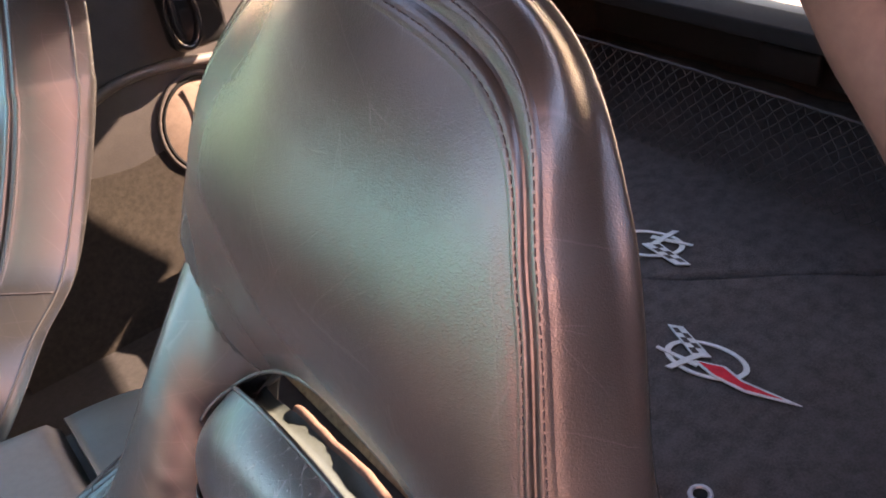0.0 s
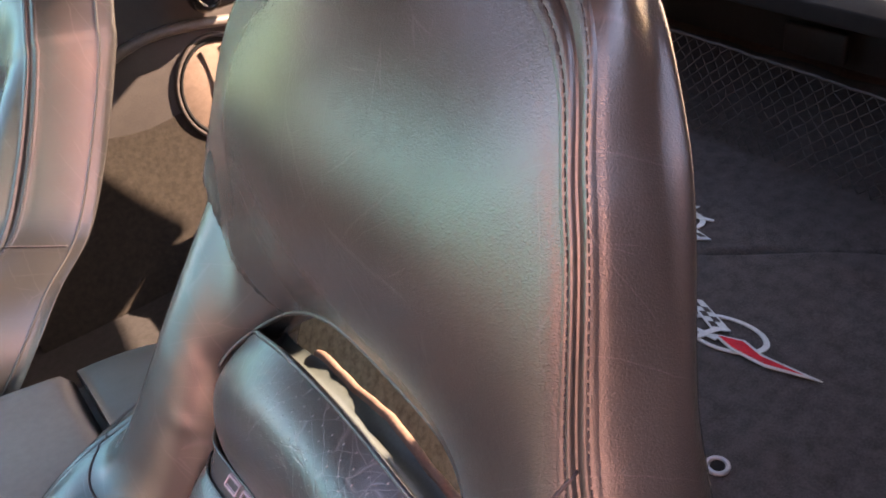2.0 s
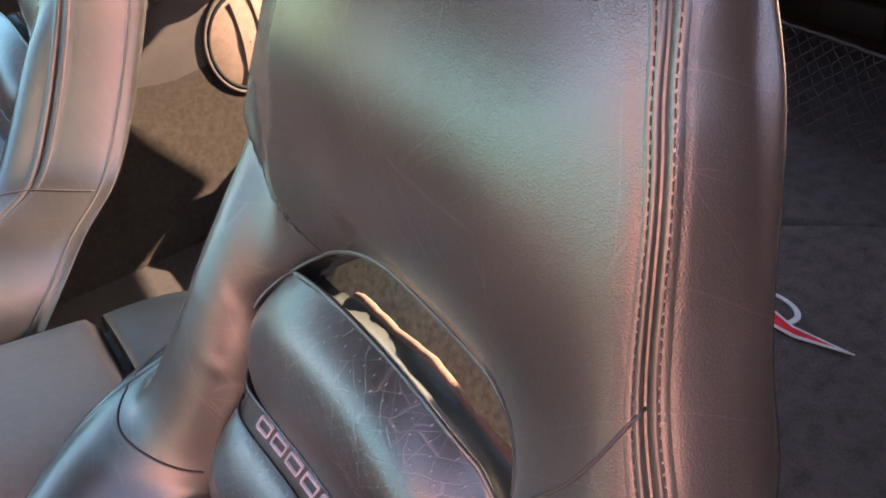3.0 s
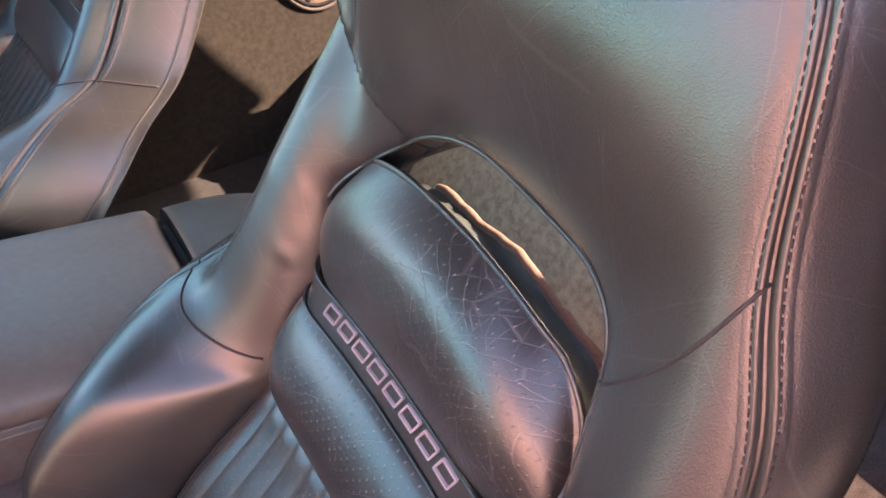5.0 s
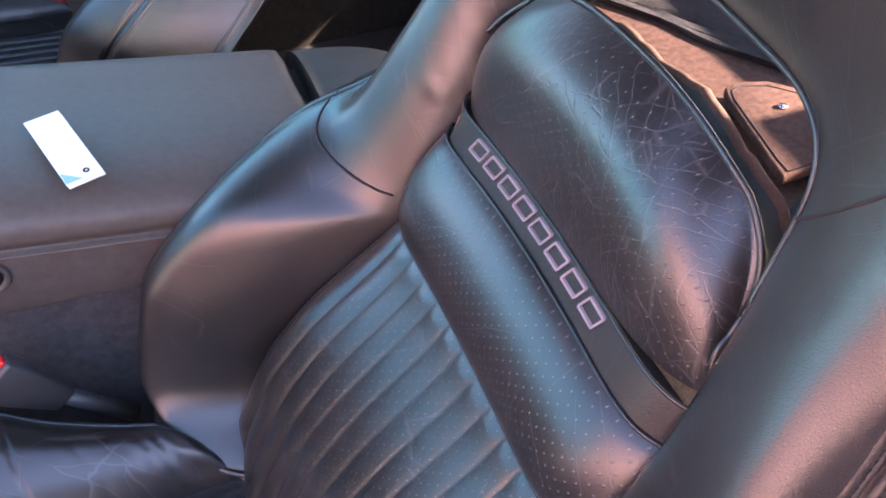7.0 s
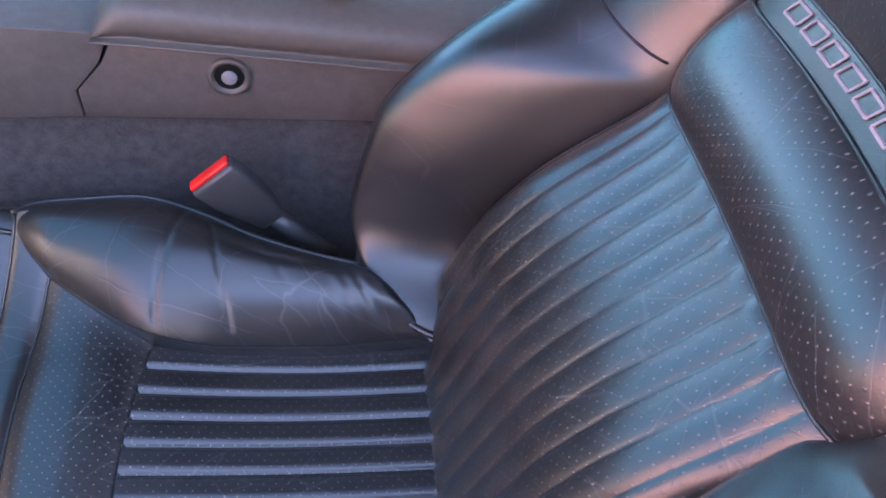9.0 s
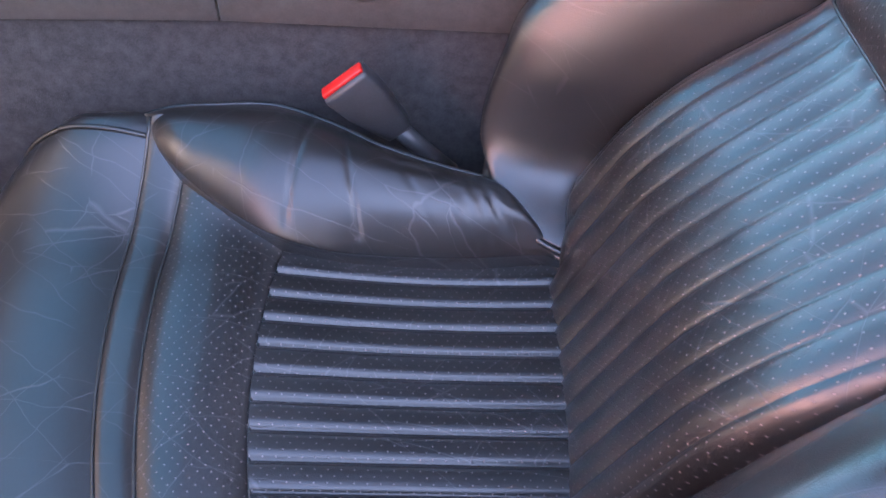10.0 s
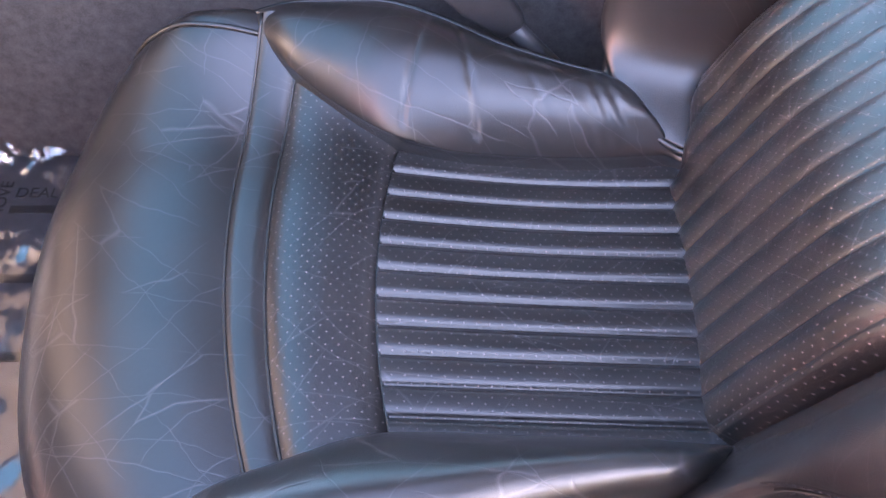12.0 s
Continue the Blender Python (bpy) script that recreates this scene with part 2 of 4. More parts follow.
def spline(points, n, closed=False):
    """Catmull-Rom through the first axis of an array, n steps a span."""
    P = np.asarray(points, dtype=float)
    if closed:
        Q = np.concatenate([P[-1:], P, P[:2]])
    else:
        Q = np.concatenate([2 * P[:1] - P[1:2], P, 2 * P[-1:] - P[-2:-1]])
    out = []
    for i in range(len(Q) - 3):
        a, b, c, d = Q[i:i + 4]
        for k in range(n):
            t = k / n
            out.append(0.5 * (2 * b + (c - a) * t + (2 * a - 5 * b + 4 * c - d) * t * t + (3 * b - a - 3 * c + d) * t ** 3))
    if not closed:
        out.append(P[-1])
    return np.array(out)


def grid(P, close_u=False, close_v=False, caps=False):
    m, n = P.shape[:2]
    faces = []
    for i in range(m if close_u else m - 1):
        for j in range(n if close_v else n - 1):
            a, b = i * n + j, i * n + (j + 1) % n
            c, d = ((i + 1) % m) * n + (j + 1) % n, ((i + 1) % m) * n + j
            faces.append((a, b, c, d))
    if caps:
        faces.append(tuple(range(n - 1, -1, -1)))
        faces.append(tuple((m - 1) * n + j for j in range(n)))
    return P.reshape(-1, 3), faces


def tube(points, radius, sides=8, closed=False):
    P = np.asarray(points, dtype=float)
    T = np.gradient(P, axis=0)
    if closed:
        T = np.roll(P, -1, 0) - np.roll(P, 1, 0)
    T /= np.linalg.norm(T, axis=1)[:, None] + 1e-12
    ref = np.array([0.3, 0.2, 0.93])
    A = np.cross(T, ref)
    A /= np.linalg.norm(A, axis=1)[:, None] + 1e-9
    B = np.cross(T, A)
    r = np.broadcast_to(np.asarray(radius, dtype=float), (len(P),))
    ang = np.linspace(0, 2 * math.pi, sides, endpoint=False)
    rings = P[:, None] + r[:, None, None] * (A[:, None] * np.cos(ang)[None, :, None] + B[:, None] * np.sin(ang)[None, :, None])
    return grid(rings, close_u=closed, close_v=True, caps=not closed)


def box(size, at=(0, 0, 0), bevel=0.004, segments=2, turn=None):
    bm = bmesh.new()
    bmesh.ops.create_cube(bm, size=1)
    bmesh.ops.scale(bm, vec=size, verts=bm.verts)
    if bevel:
        bmesh.ops.bevel(bm, geom=list(bm.edges), offset=bevel, segments=segments, profile=0.5, affect="EDGES")
    if turn is not None:
        bmesh.ops.transform(bm, matrix=turn, verts=bm.verts)
    bmesh.ops.translate(bm, vec=at, verts=bm.verts)
    return bm


def prism(outline, depth, axis_map, bevel=0.0):
    """A slab from a 2D outline; axis_map(u, v, w) gives the place, w from 0 to depth."""
    bm = bmesh.new()
    a = [bm.verts.new(axis_map(u, v, 0)) for u, v in outline]
    b = [bm.verts.new(axis_map(u, v, depth)) for u, v in outline]
    n = len(outline)
    bm.faces.new(a[::-1])
    bm.faces.new(b)
    for i in range(n):
        bm.faces.new((a[i], a[(i + 1) % n], b[(i + 1) % n], b[i]))
    bmesh.ops.recalc_face_normals(bm, faces=bm.faces)
    if bevel:
        bmesh.ops.bevel(bm, geom=list(bm.edges), offset=bevel, segments=2, profile=0.5, affect="EDGES")
    return bm


# ---- the seat ----
FACE_Z = [0.36, 0.42, 0.536, 0.60, 0.655, 0.70, 0.75, 0.83, 0.90, 0.958, 1.045, 1.108, 1.2]
FACE_X = [-0.225, -0.203, -0.153, -0.100, -0.050, -0.026, 0.0, 0.043, 0.062, 0.076, 0.100, 0.124, 0.165]


LEAN_Z = np.arange(0.30, 1.30, 0.002)
soft = np.exp(-(np.arange(-40, 41) * 0.002 / 0.022) ** 2)
LEAN_X = np.convolve(np.pad(np.interp(LEAN_Z, FACE_Z, FACE_X), 40, mode="reflect", reflect_type="odd"), soft / soft.sum(), mode="valid")


def face_x(z):
    """The lean of the backrest: how far back its front lies at a height."""
    return np.interp(z, LEAN_Z, LEAN_X)


# stations up the frame: inner lip (y, z), ridge (y, z, forward), outer seam (y, z, forward)
STATIONS = [
    (0.088, 0.430, 0.118, 0.443, -0.055, 0.153, 0.458, -0.090),
    (0.148, 0.474, 0.172, 0.488, -0.100, 0.222, 0.503, -0.088),
    (0.150, 0.558, 0.190, 0.562, -0.126, 0.262, 0.565, -0.084),
    (0.146, 0.610, 0.192, 0.610, -0.142, 0.270, 0.600, -0.092),
    (0.143, 0.645, 0.192, 0.660, -0.128, 0.268, 0.650, -0.086),
    (0.143, 0.660, 0.196, 0.690, -0.072, 0.260, 0.690, -0.055),
    (0.145, 0.690, 0.205, 0.715, -0.030, 0.245, 0.725, 0.0),
    (0.150, 0.760, 0.197, 0.790, -0.012, 0.232, 0.800, 0.010),
    (0.150, 0.830, 0.192, 0.860, -0.010, 0.230, 0.890, 0.0),
    (0.140, 0.873, 0.186, 0.925, -0.012, 0.222, 0.962, 0.0),
    (0.113, 0.893, 0.163, 0.975, -0.020, 0.191, 1.055, 0.0),
    (0.066, 0.901, 0.105, 1.015, -0.025, 0.128, 1.122, 0.0),
    (0.0, 0.903, 0.0, 1.025, -0.028, 0.0, 1.160, 0.0),
]


def frame_half(stations, deeper=(0,) * 13, wider=(0,) * 13, flare=(), piped=False):
    half = []
    for i, (yi, zi, ym, zm, dm, ys, zs, ds) in enumerate(stations):
        head = min(max((i - 7) / 3, 0), 1)
        thick = (0.115, 0.115, 0.115, 0.125, 0.138, 0.128, 0.100, 0.072, 0.066, 0.070, 0.072, 0.070, 0.070)[i]
        thick += deeper[i]
        I = np.array([face_x(zi) + 0.006 + 0.012 * head, yi, zi])
        M = np.array([face_x(zm) + dm, ym, zm])
        S = np.array([face_x(zs) + ds, ys, zs])
        out = np.array([0, ys, zs - 0.93 if zs > 0.93 else 0.0])
        out /= np.linalg.norm(out) + 1e-9
        O = S + (0.016 - 0.004 * head + wider[i]) * out + np.array([thick * (0.48 + 0.13 * head), 0, 0])
        Bo = S - (0.02 + 0.004 * head - wider[i]) * out + np.array([thick, 0, 0])
        if piped and head:
            # the side of the headrest runs straight back to a piped edge
            deep = 0.72 * thick
            O = O * (1 - head) + (S + (0.013 + 0.8 * max(wider[i], -0.006)) * out + np.array([0.64 * deep, 0, 0])) * head
            Bo = Bo * (1 - head) + (S + (0.004 + wider[i]) * out + np.array([deep, 0, 0])) * head
        if flare and flare[i]:
            # a side panel that widens to the rear seam, then the shell behind it
            O = S + np.array([0.069 * flare[i], 0.048 * flare[i], 0.02 - 0.03 * flare[i]])
            Bo = O + np.array([0.024, -0.010, 0])
        Bi = I + np.array([min(thick + 0.01, 0.10), 0, 0.022 * head])
        I = I + np.array([0, 0, 0.003 * head])
        half.append([Bi, I, M, S, O, Bo])
    return np.array(half)


def frame_sections():
    inner = list(STATIONS)
    for i, (y, z) in ((8, (0.151, 0.800)), (9, (0.131, 0.828)), (10, (0.098, 0.855)), (11, (0.052, 0.887))):
        inner[i] = (y, z) + STATIONS[i][2:]
    # the side towards the other seat curves further back
    for i, dm, dym, ds, dys in ((6, -0.010, 0.0, 0.0, 0.0), (7, -0.017, 0.0, 0.0, 0.0), (8, -0.008, -0.006, 0.018, -0.010), (9, 0.020, -0.020, 0.025, -0.012), (10, 0.018, -0.020, 0.030, -0.012), (11, 0.010, -0.008, 0.036, -0.012)):
        yi, zi, ym, zm, fm, ys, zs, fs = inner[i]
        inner[i] = (yi, zi, ym + dym, zm, fm + dm, ys + dys, zs, fs + ds)
    for i in (3, 4, 5):
        yi, zi, ym, zm, fm, ys, zs, fs = inner[i]
        inner[i] = (yi, zi, ym + 0.006, zm - 0.010, fm + 0.004, ys, zs, fs)
    half = frame_half(inner, flare=(0, 0.7, 1.3, 1.45, 1.4, 1.25, 1.05, 1.0, 1.0, 1.0, 0.9, 0.55, 0))
    # the lower end is wider on the door side
    outer = [(0.150, 0.405, 0.190, 0.420, -0.055, 0.222, 0.425, -0.080)] + STATIONS[1:]
    # and its bolster is lower and set further out
    for i, dyi, dym, dm, dys, ds in ((1, 0.008, 0.026, 0.045, 0.0, 0.025), (2, 0.008, 0.026, 0.045, 0.0, 0.025), (3, 0.008, 0.026, 0.045, 0.0, 0.025), (4, 0.008, 0.026, 0.045, 0.0, 0.025),
                                     (5, 0.018, 0.032, 0.045, 0.0, 0.030), (6, 0.025, 0.036, 0.000, 0.018, 0.000), (7, 0.016, 0.026, -0.016, 0.020, -0.002), (8, 0.0, 0.008, -0.008, 0.016, 0.003),
                                     (9, 0.0, 0.0, 0.006, 0.0, 0.003), (10, 0.0, 0.0, 0.011, 0.0, 0.002), (11, 0.0, 0.0, 0.004, 0.0, 0.0)):
        yi, zi, ym, zm, fm, ys, zs, fs = outer[i]
        outer[i] = (yi + dyi, zi, ym + dym, zm, fm + dm, ys + dys, zs, fs + ds)
    # the seam stands further out over the top corner and further in beside the face
    for i, dys, dzs in ((8, -0.006, 0.0), (9, -0.010, 0.0), (10, -0.004, 0.008), (11, 0.016, 0.016)):
        yi, zi, ym, zm, fm, ys, zs, fs = outer[i]
        outer[i] = (yi, zi, ym, zm, fm, ys + dys, zs + dzs, fs)
    other = frame_half(outer, (0, 0, 0, 0, 0, 0, 0, 0.018, 0.0245, 0.011, 0, -0.009, 0), (0, 0, 0, 0, 0, 0, 0, -0.006, 0.000, 0.006, -0.001, -0.031, -0.016), piped=True)
    other = other[:-1][::-1]
    other[:, :, 1] *= -1
    return np.concatenate([half, other])


def half_width(z):
    """Half the insert's width at a height, rounded at the top."""
    w = np.interp(z, [0.38, 0.42, 0.47, 0.55, 0.66, 0.75, 0.80], [0.09, 0.10, 0.158, 0.153, 0.146, 0.150, 0.152])
    return w


def outer_width(z):
    """The same on the door side."""
    return np.interp(z, [0.38, 0.60, 0.66, 0.76, 0.80], [0.156, 0.160, 0.174, 0.178, 0.168])


def insert_point(y, z, flute):
    """A point on the insert's leather."""
    w = np.where(np.asarray(y) > 0, half_width(z), outer_width(z))
    e = np.clip(np.abs(y) / w, 0, 1)
    x = face_x(z) + 0.03 * e ** 10
    # fuller below the roll, and more so towards the sides
    full = np.clip((0.656 - z) / 0.085, 0, 1)
    x = x - full * full * (3 - 2 * full) * (0.009 + 0.014 * np.clip(np.abs(y + 0.01) / 0.135, 0, 1) ** 3)
    if z < 0.656:
        x -= 0.0034 * np.abs(np.sin(math.pi * (y - 0.0835) / 0.0247)) ** 0.5 * flute * (1 - e ** 16)
    elif z < 0.727:
        x -= 0.016 * np.sin(math.pi * (z - 0.656) / 0.071) ** 0.7
    else:
        x += 0.001
    return x


def arch(y):
    return np.maximum(1 - (np.asarray(y) / 0.155) ** 2, -0.35)


def insert_zone(name, z0, z1, nz, mat, seat, label="", a0=0.0, a1=0.0):
    rows, uv = [], []
    for z in np.linspace(z0, z1, nz):
        w = half_width(z)
        wo = outer_width(z)
        y = np.sin(np.linspace(-1, 1, 260) * math.pi / 2 * 0.97) / math.sin(math.pi / 2 * 0.97)
        y = np.where(y > 0, y * w, y * wo)
        zz = z + arch(y) * (a0 + (a1 - a0) * (z - z0) / (z1 - z0))
        x = insert_point(y, z, 1.0) + face_x(zz) - face_x(z)
        rows.append(np.stack([x, y, zz], 1))
        uv.append(np.stack([np.full_like(y, z * 1.18), y], 1))
    # turn the edges in
    P = np.array(rows)
    v, f = grid(P)
    return mesh_object(name, v, f, mat, seat, label, np.concatenate(uv))


def pad_top(y):
    return 0.785 + 0.080 * np.sqrt(np.maximum(1 - np.abs(y / 0.149) ** 2.6, 0.0))


def upper_pad(seat):
    u = np.sin(np.linspace(-1, 1, 120) * math.pi / 2 * 0.98) / math.sin(math.pi / 2 * 0.98)
    y = u * (0.149 - 0.0005)
    top = pad_top(y)
    rows, uv = [], []
    for v in np.sin(np.linspace(0, 1, 70) * math.pi / 2):
        low = 0.753 + 0.010 * arch(y)
        z = low + (top - low) * v
        lift = (1 - (1 - v) ** 2.1) * (1 - 0.3 * v ** 5)
        edge = np.clip(np.abs(u) ** 6 + v ** 6, 0, 1.2)
        x = face_x(z) - 0.030 * lift * (1 - 0.6 * np.abs(u) ** 4) + 0.026 * edge
        y2 = np.where(y < 0, y * (1 + 0.10 * (1 - v) ** 1.5), y)
        rows.append(np.stack([x, y2, z], 1))
        uv.append(np.stack([z * 1.18, y2], 1))
    P = np.array(rows)
    v, f = grid(P)
    mesh_object("upper_pad", v, f, LEATHER_CRACKED, seat, "worn perforated leather pad", np.concatenate(uv))
    rim = np.concatenate([P[:, 0], P[-1], P[::-1, -1]])[::2]
    rim = rim + np.array([0.001, 0, 0.001])
    v, f = tube(rim, 0.0022)
    mesh_object("pad_piping", v, f, LEATHER_SMOOTH, seat)
    # dark board behind the pad, with a wavy cloth edge
    n = len(rim)
    wave = np.sin(np.arange(n) * 0.55) * 0.0022 + np.sin(np.arange(n) * 0.23 + 1) * 0.0022 + np.sin(np.arange(n) * 1.7) * 0.0008 + np.sin(np.arange(n) * 2.6 + 2) * 0.0005
    rows = [rim + np.array([dx, 0, dz]) for dx, dz in ((0.001, -0.003), (0.006, -0.014), (0.014, -0.022), (0.023, -0.019))]
    rows[3][:, 2] += wave
    v, f = grid(np.array(rows))
    mesh_object("back_board", v, f, SHELL, seat, "grey plastic board")
    lip = [rows[3] + np.array(d) for d in ((0, 0, -0.0006), (0.0015, 0, 0.0025), (0.004, 0, 0.003), (0.0065, 0, 0.001), (0.0075, 0, -0.005))]
    lip = np.array(lip)
    v, f = grid(lip[:, (np.arange(n) > 5) & (np.arange(n) < n - 6) & (rim[:, 1] < 0.066)])
    mesh_object("cloth_edge", v, f, FELT, seat, "wavy pale cloth edge")


def cushion_z(x, y):
    """The top of the cushion: nearly level, falling to the rear, turned up at its inner edge."""
    y = np.asarray(y)
    z = 0.4005 + 0.090 * np.clip(-0.2 - x, 0, 0.30) + 0.045 * (y + 0.02)
    z = z - 0.009 * np.sin(math.pi * np.clip((-0.2 - x) / 0.26, 0, 1)) * np.clip((y + 0.1) / 0.2, 0, 1)
    return z + 4.7 * np.clip(y - 0.09, 0, 0.12) ** 2


SEAMS = ((-0.460, 0.85, -0.022), (-0.5475, 0.70, 0.036), (-0.580, 0.74, 0.050))


def seam_x(i, y):
    a, b, c = SEAMS[i]
    return a + b * (y - c) ** 2


def cushion_zone(name, front, back, shape, mat, seat, nx, ny, y0, y1, label=""):
    rows, uv = [], []
    ys = np.linspace(y0, y1, ny)
    for k in np.linspace(0, 1, nx):
        x = front(ys) * (1 - k) + back(ys) * k
        z = cushion_z(x, ys) + shape(k, ys)
        rows.append(np.stack([x, ys, z], 1))
        uv.append(np.stack([x, ys], 1))
    v, f = grid(np.array(rows))
    return mesh_object(name, v, [q[::-1] for q in f], mat, seat, label, np.concatenate(uv))


def seat(fold=0.013, junction=86):
    s = empty("car_seat", (0, 0, 0))
    # frame with bolsters and headrest
    C = spline(frame_sections(), 16)
    C = np.swapaxes(spline(np.swapaxes(C, 0, 1), 12, closed=True), 0, 1)
    # the seam pulls the leather in
    mid = C.mean(axis=1)
    for col, pull in ((34, 0.0004), (35, -0.0012), (36, 0.0032), (37, -0.0012), (38, 0.0004)):
        d = mid - C[:, col]
        C[:, col] += pull * d / np.linalg.norm(d, axis=1)[:, None]
    # soft folds in the neck and under the headrest
    for a, b, h, w in (((-0.03, 0.235, 0.715), (-0.032, 0.178, 0.700), 0.0065, 0.0055), ((-0.003, 0.215, 0.775), (-0.004, 0.150, 0.752), 0.005, 0.0055), ((0.03, 0.20, 0.83), (0.02, 0.16, 0.80), 0.003, 0.006),
                       ((0.055, 0.13, 0.915), (0.05, 0.075, 0.885), 0.0045, 0.0045), ((0.06, 0.10, 0.935), (0.055, 0.05, 0.905), 0.0035, 0.0045), ((-0.05, 0.24, 0.668), (-0.055, 0.19, 0.660), 0.002, 0.008)):
        a, b = np.array(a), np.array(b)
        k = np.clip(((C - a) @ (b - a)) / ((b - a) @ (b - a)), 0, 1)
        dist = np.linalg.norm(C - (a + k[..., None] * (b - a)), axis=2)
        C[..., 0] -= h * np.exp(-(dist / w) ** 2) * np.sin(math.pi * np.clip(k, 0.12, 0.88))
    # the headrest cover ends in a soft edge over the neck
    edge_z = np.interp(C[..., 1], [0.04, 0.09, 0.125, 0.15, 0.18, 0.22], [0.86, 0.885, 0.895, 0.905, 0.925, 0.95])
    below = np.clip((edge_z - C[..., 2]) / 0.008, 0, 1) * np.clip(1 - (edge_z - C[..., 2]) / 0.12, 0, 1) * np.clip((C[..., 1] - 0.06) / 0.04, 0, 1)
    C[..., 0] += fold * below
    v, f = grid(C, close_v=True, caps=True)
    mesh_object("seat_frame", v, [q[::-1] for q in f], LEATHER_SMOOTH, s, "smooth black leather bolsters and headrest")
    def stitch(points, radius=0.0013, mat=THREAD, name="seam"):
        v, f = tube(points, radius)
        mesh_object(name, v, f, mat, s)
    def beside(col, d):
        """The line on the frame at a distance d from a column of its mesh."""
        out = []
        for sec in C[16:-16]:
            k, left, step = col, abs(d), 1 if d > 0 else -1
            while True:
                span = np.linalg.norm(sec[k + step] - sec[k])
                if left <= span:
                    out.append(sec[k] + (sec[k + step] - sec[k]) * left / span)
                    break
                left, k = left - span, k + step
        return np.array(out)
    def stitch_row(points, name="seam_thread", step=0.0052, radius=0.00046):
        P = np.asarray(points)
        d = np.concatenate([[0], np.cumsum(np.linalg.norm(np.diff(P, axis=0), axis=1))])
        verts, faces = [], []
        for a in np.arange(0.0, d[-1] - step, step):
            q = np.stack([np.interp([a, a + step * 0.35, a + step * 0.7], d, P[:, k]) for k in range(3)], 1)
            v, f = tube(q, [radius * 0.6, radius, radius * 0.6], 5)
            base = len(verts)
            verts.extend(v)
            faces.extend(tuple(i + base for i in g) for g in f)
        mesh_object(name, verts, faces, THREAD, s)
    out = C[16:-16, 36] - mid[16:-16]
    out /= np.linalg.norm(out, axis=1)[:, None]
    lines = [beside(36, d) + 0.7 * h * out for d, h in ((-0.0135, -0.0004), (-0.0115, 0.0007), (-0.0092, 0.0004), (-0.0082, -0.0003), (-0.0070, 0.0006), (-0.0045, 0.0010), (-0.0018, 0.0008), (-0.0004, -0.0004),
                                                  (0.0004, -0.0004), (0.0018, 0.0008), (0.0045, 0.0010), (0.0070, 0.0006), (0.0082, -0.0003), (0.0092, 0.0004), (0.0115, 0.0007), (0.0135, -0.0004))]
    v, f = grid(np.array(lines))
    mesh_object("seam_ridge", v, [q[::-1] for q in f], LEATHER_SMOOTH, s, "double stitched leather seam")
    stitch_row(beside(36, -0.0082) + 0.0004 * out)
    stitch_row(beside(36, 0.0082) + 0.0004 * out)
    stitch(C[0, 13:38] + np.array([-0.001, 0, -0.001]), 0.0028, LEATHER_SMOOTH, "piping")
    stitch(C[200:-20, 60], 0.0020, LEATHER_SMOOTH, "piping")
    stitch(C[127:262, 12] + np.array([-0.001, 0, -0.0006]), 0.0019, LEATHER_SMOOTH, "piping")
    stitch(C[junction, 13:48], 0.0012)
    stitch(C[24:176, 48], 0.0017, LEATHER_SMOOTH)
    # slanted seam under the headrest on the door side
    cols = np.arange(13, 37)
    pos = len(C) - 1 - 136 - 7.5 * (cols - 13) / 23
    low = pos.astype(int)
    k = (pos - low)[:, None]
    stitch(C[low, cols] * (1 - k) + C[low + 1, cols] * k, 0.0010)
    insert_zone("fluted_panel", 0.385, 0.656, 60, LEATHER_PERF, s, "fluted perforated leather", 0.0, 0.005)
    insert_zone("shoulder_roll", 0.656, 0.727, 30, LEATHER_PERF, s, "perforated leather roll", 0.005, 0.010)
    insert_zone("emblem_strip", 0.727, 0.753, 10, LEATHER_SMOOTH, s, "smooth leather strip", 0.010, 0.010)
    for z0, a in ((0.7275, 0.010), (0.7525, 0.010), (0.656, 0.005)):
        y = np.linspace(-0.170, 0.146, 60)
        zz = z0 + a * arch(y)
        stitch(np.stack([face_x(zz) - 0.0002 + 0.03 * np.abs(y / np.where(y > 0, 0.152, 0.177)) ** 10, y, zz], 1), 0.0014, LEATHER_SMOOTH)
    upper_pad(s)
    # cushion
    def flat(k, y):
        return 0 * y
    def flutes(k, y):
        return 0.0046 * (1 - np.abs(2 * np.mod((y - 0.102) / 0.024, 1.0) - 1) ** 4.2)
    def pillow(h):
        return lambda k, y: h * (1 - abs(2 * k - 1) ** 4) + 0 * y
    back = lambda y: -0.200 + 0 * y
    cushion_zone("fluted_panel", lambda y: seam_x(0, y), back, flutes, LEATHER_PERF, s, 60, 320, -0.215, 0.16, "fluted perforated leather")
    cushion_zone("front_panel", lambda y: seam_x(1, y), lambda y: seam_x(0, y), pillow(0.008), LEATHER_PERF, s, 30, 60, -0.245, 0.18, "perforated leather")
    cushion_zone("welt_strip", lambda y: seam_x(2, y), lambda y: seam_x(1, y), pillow(0.003), LEATHER_WORN, s, 10, 60, -0.25, 0.20)
    for i, a, b in ((0, -0.22, 0.125), (1, -0.235, 0.165), (2, -0.24, 0.2)):
        y = np.linspace(a, b, 50)
        x = seam_x(i, y)
        stitch(np.stack([x, y, cushion_z(x, y) + 0.0006], 1), 0.0014, LEATHER_SMOOTH, "piping")
    # front roll
    rows = []
    ys = np.linspace(-0.255, 0.225, 70)
    e = np.abs((ys + 0.015) / 0.240)
    drop = 0.05 * e ** 6
    pull = np.where(ys > 0, 0.075, 0.03) * e ** 4
    fall = 14 * np.clip(ys - 0.185, 0, 1) ** 2
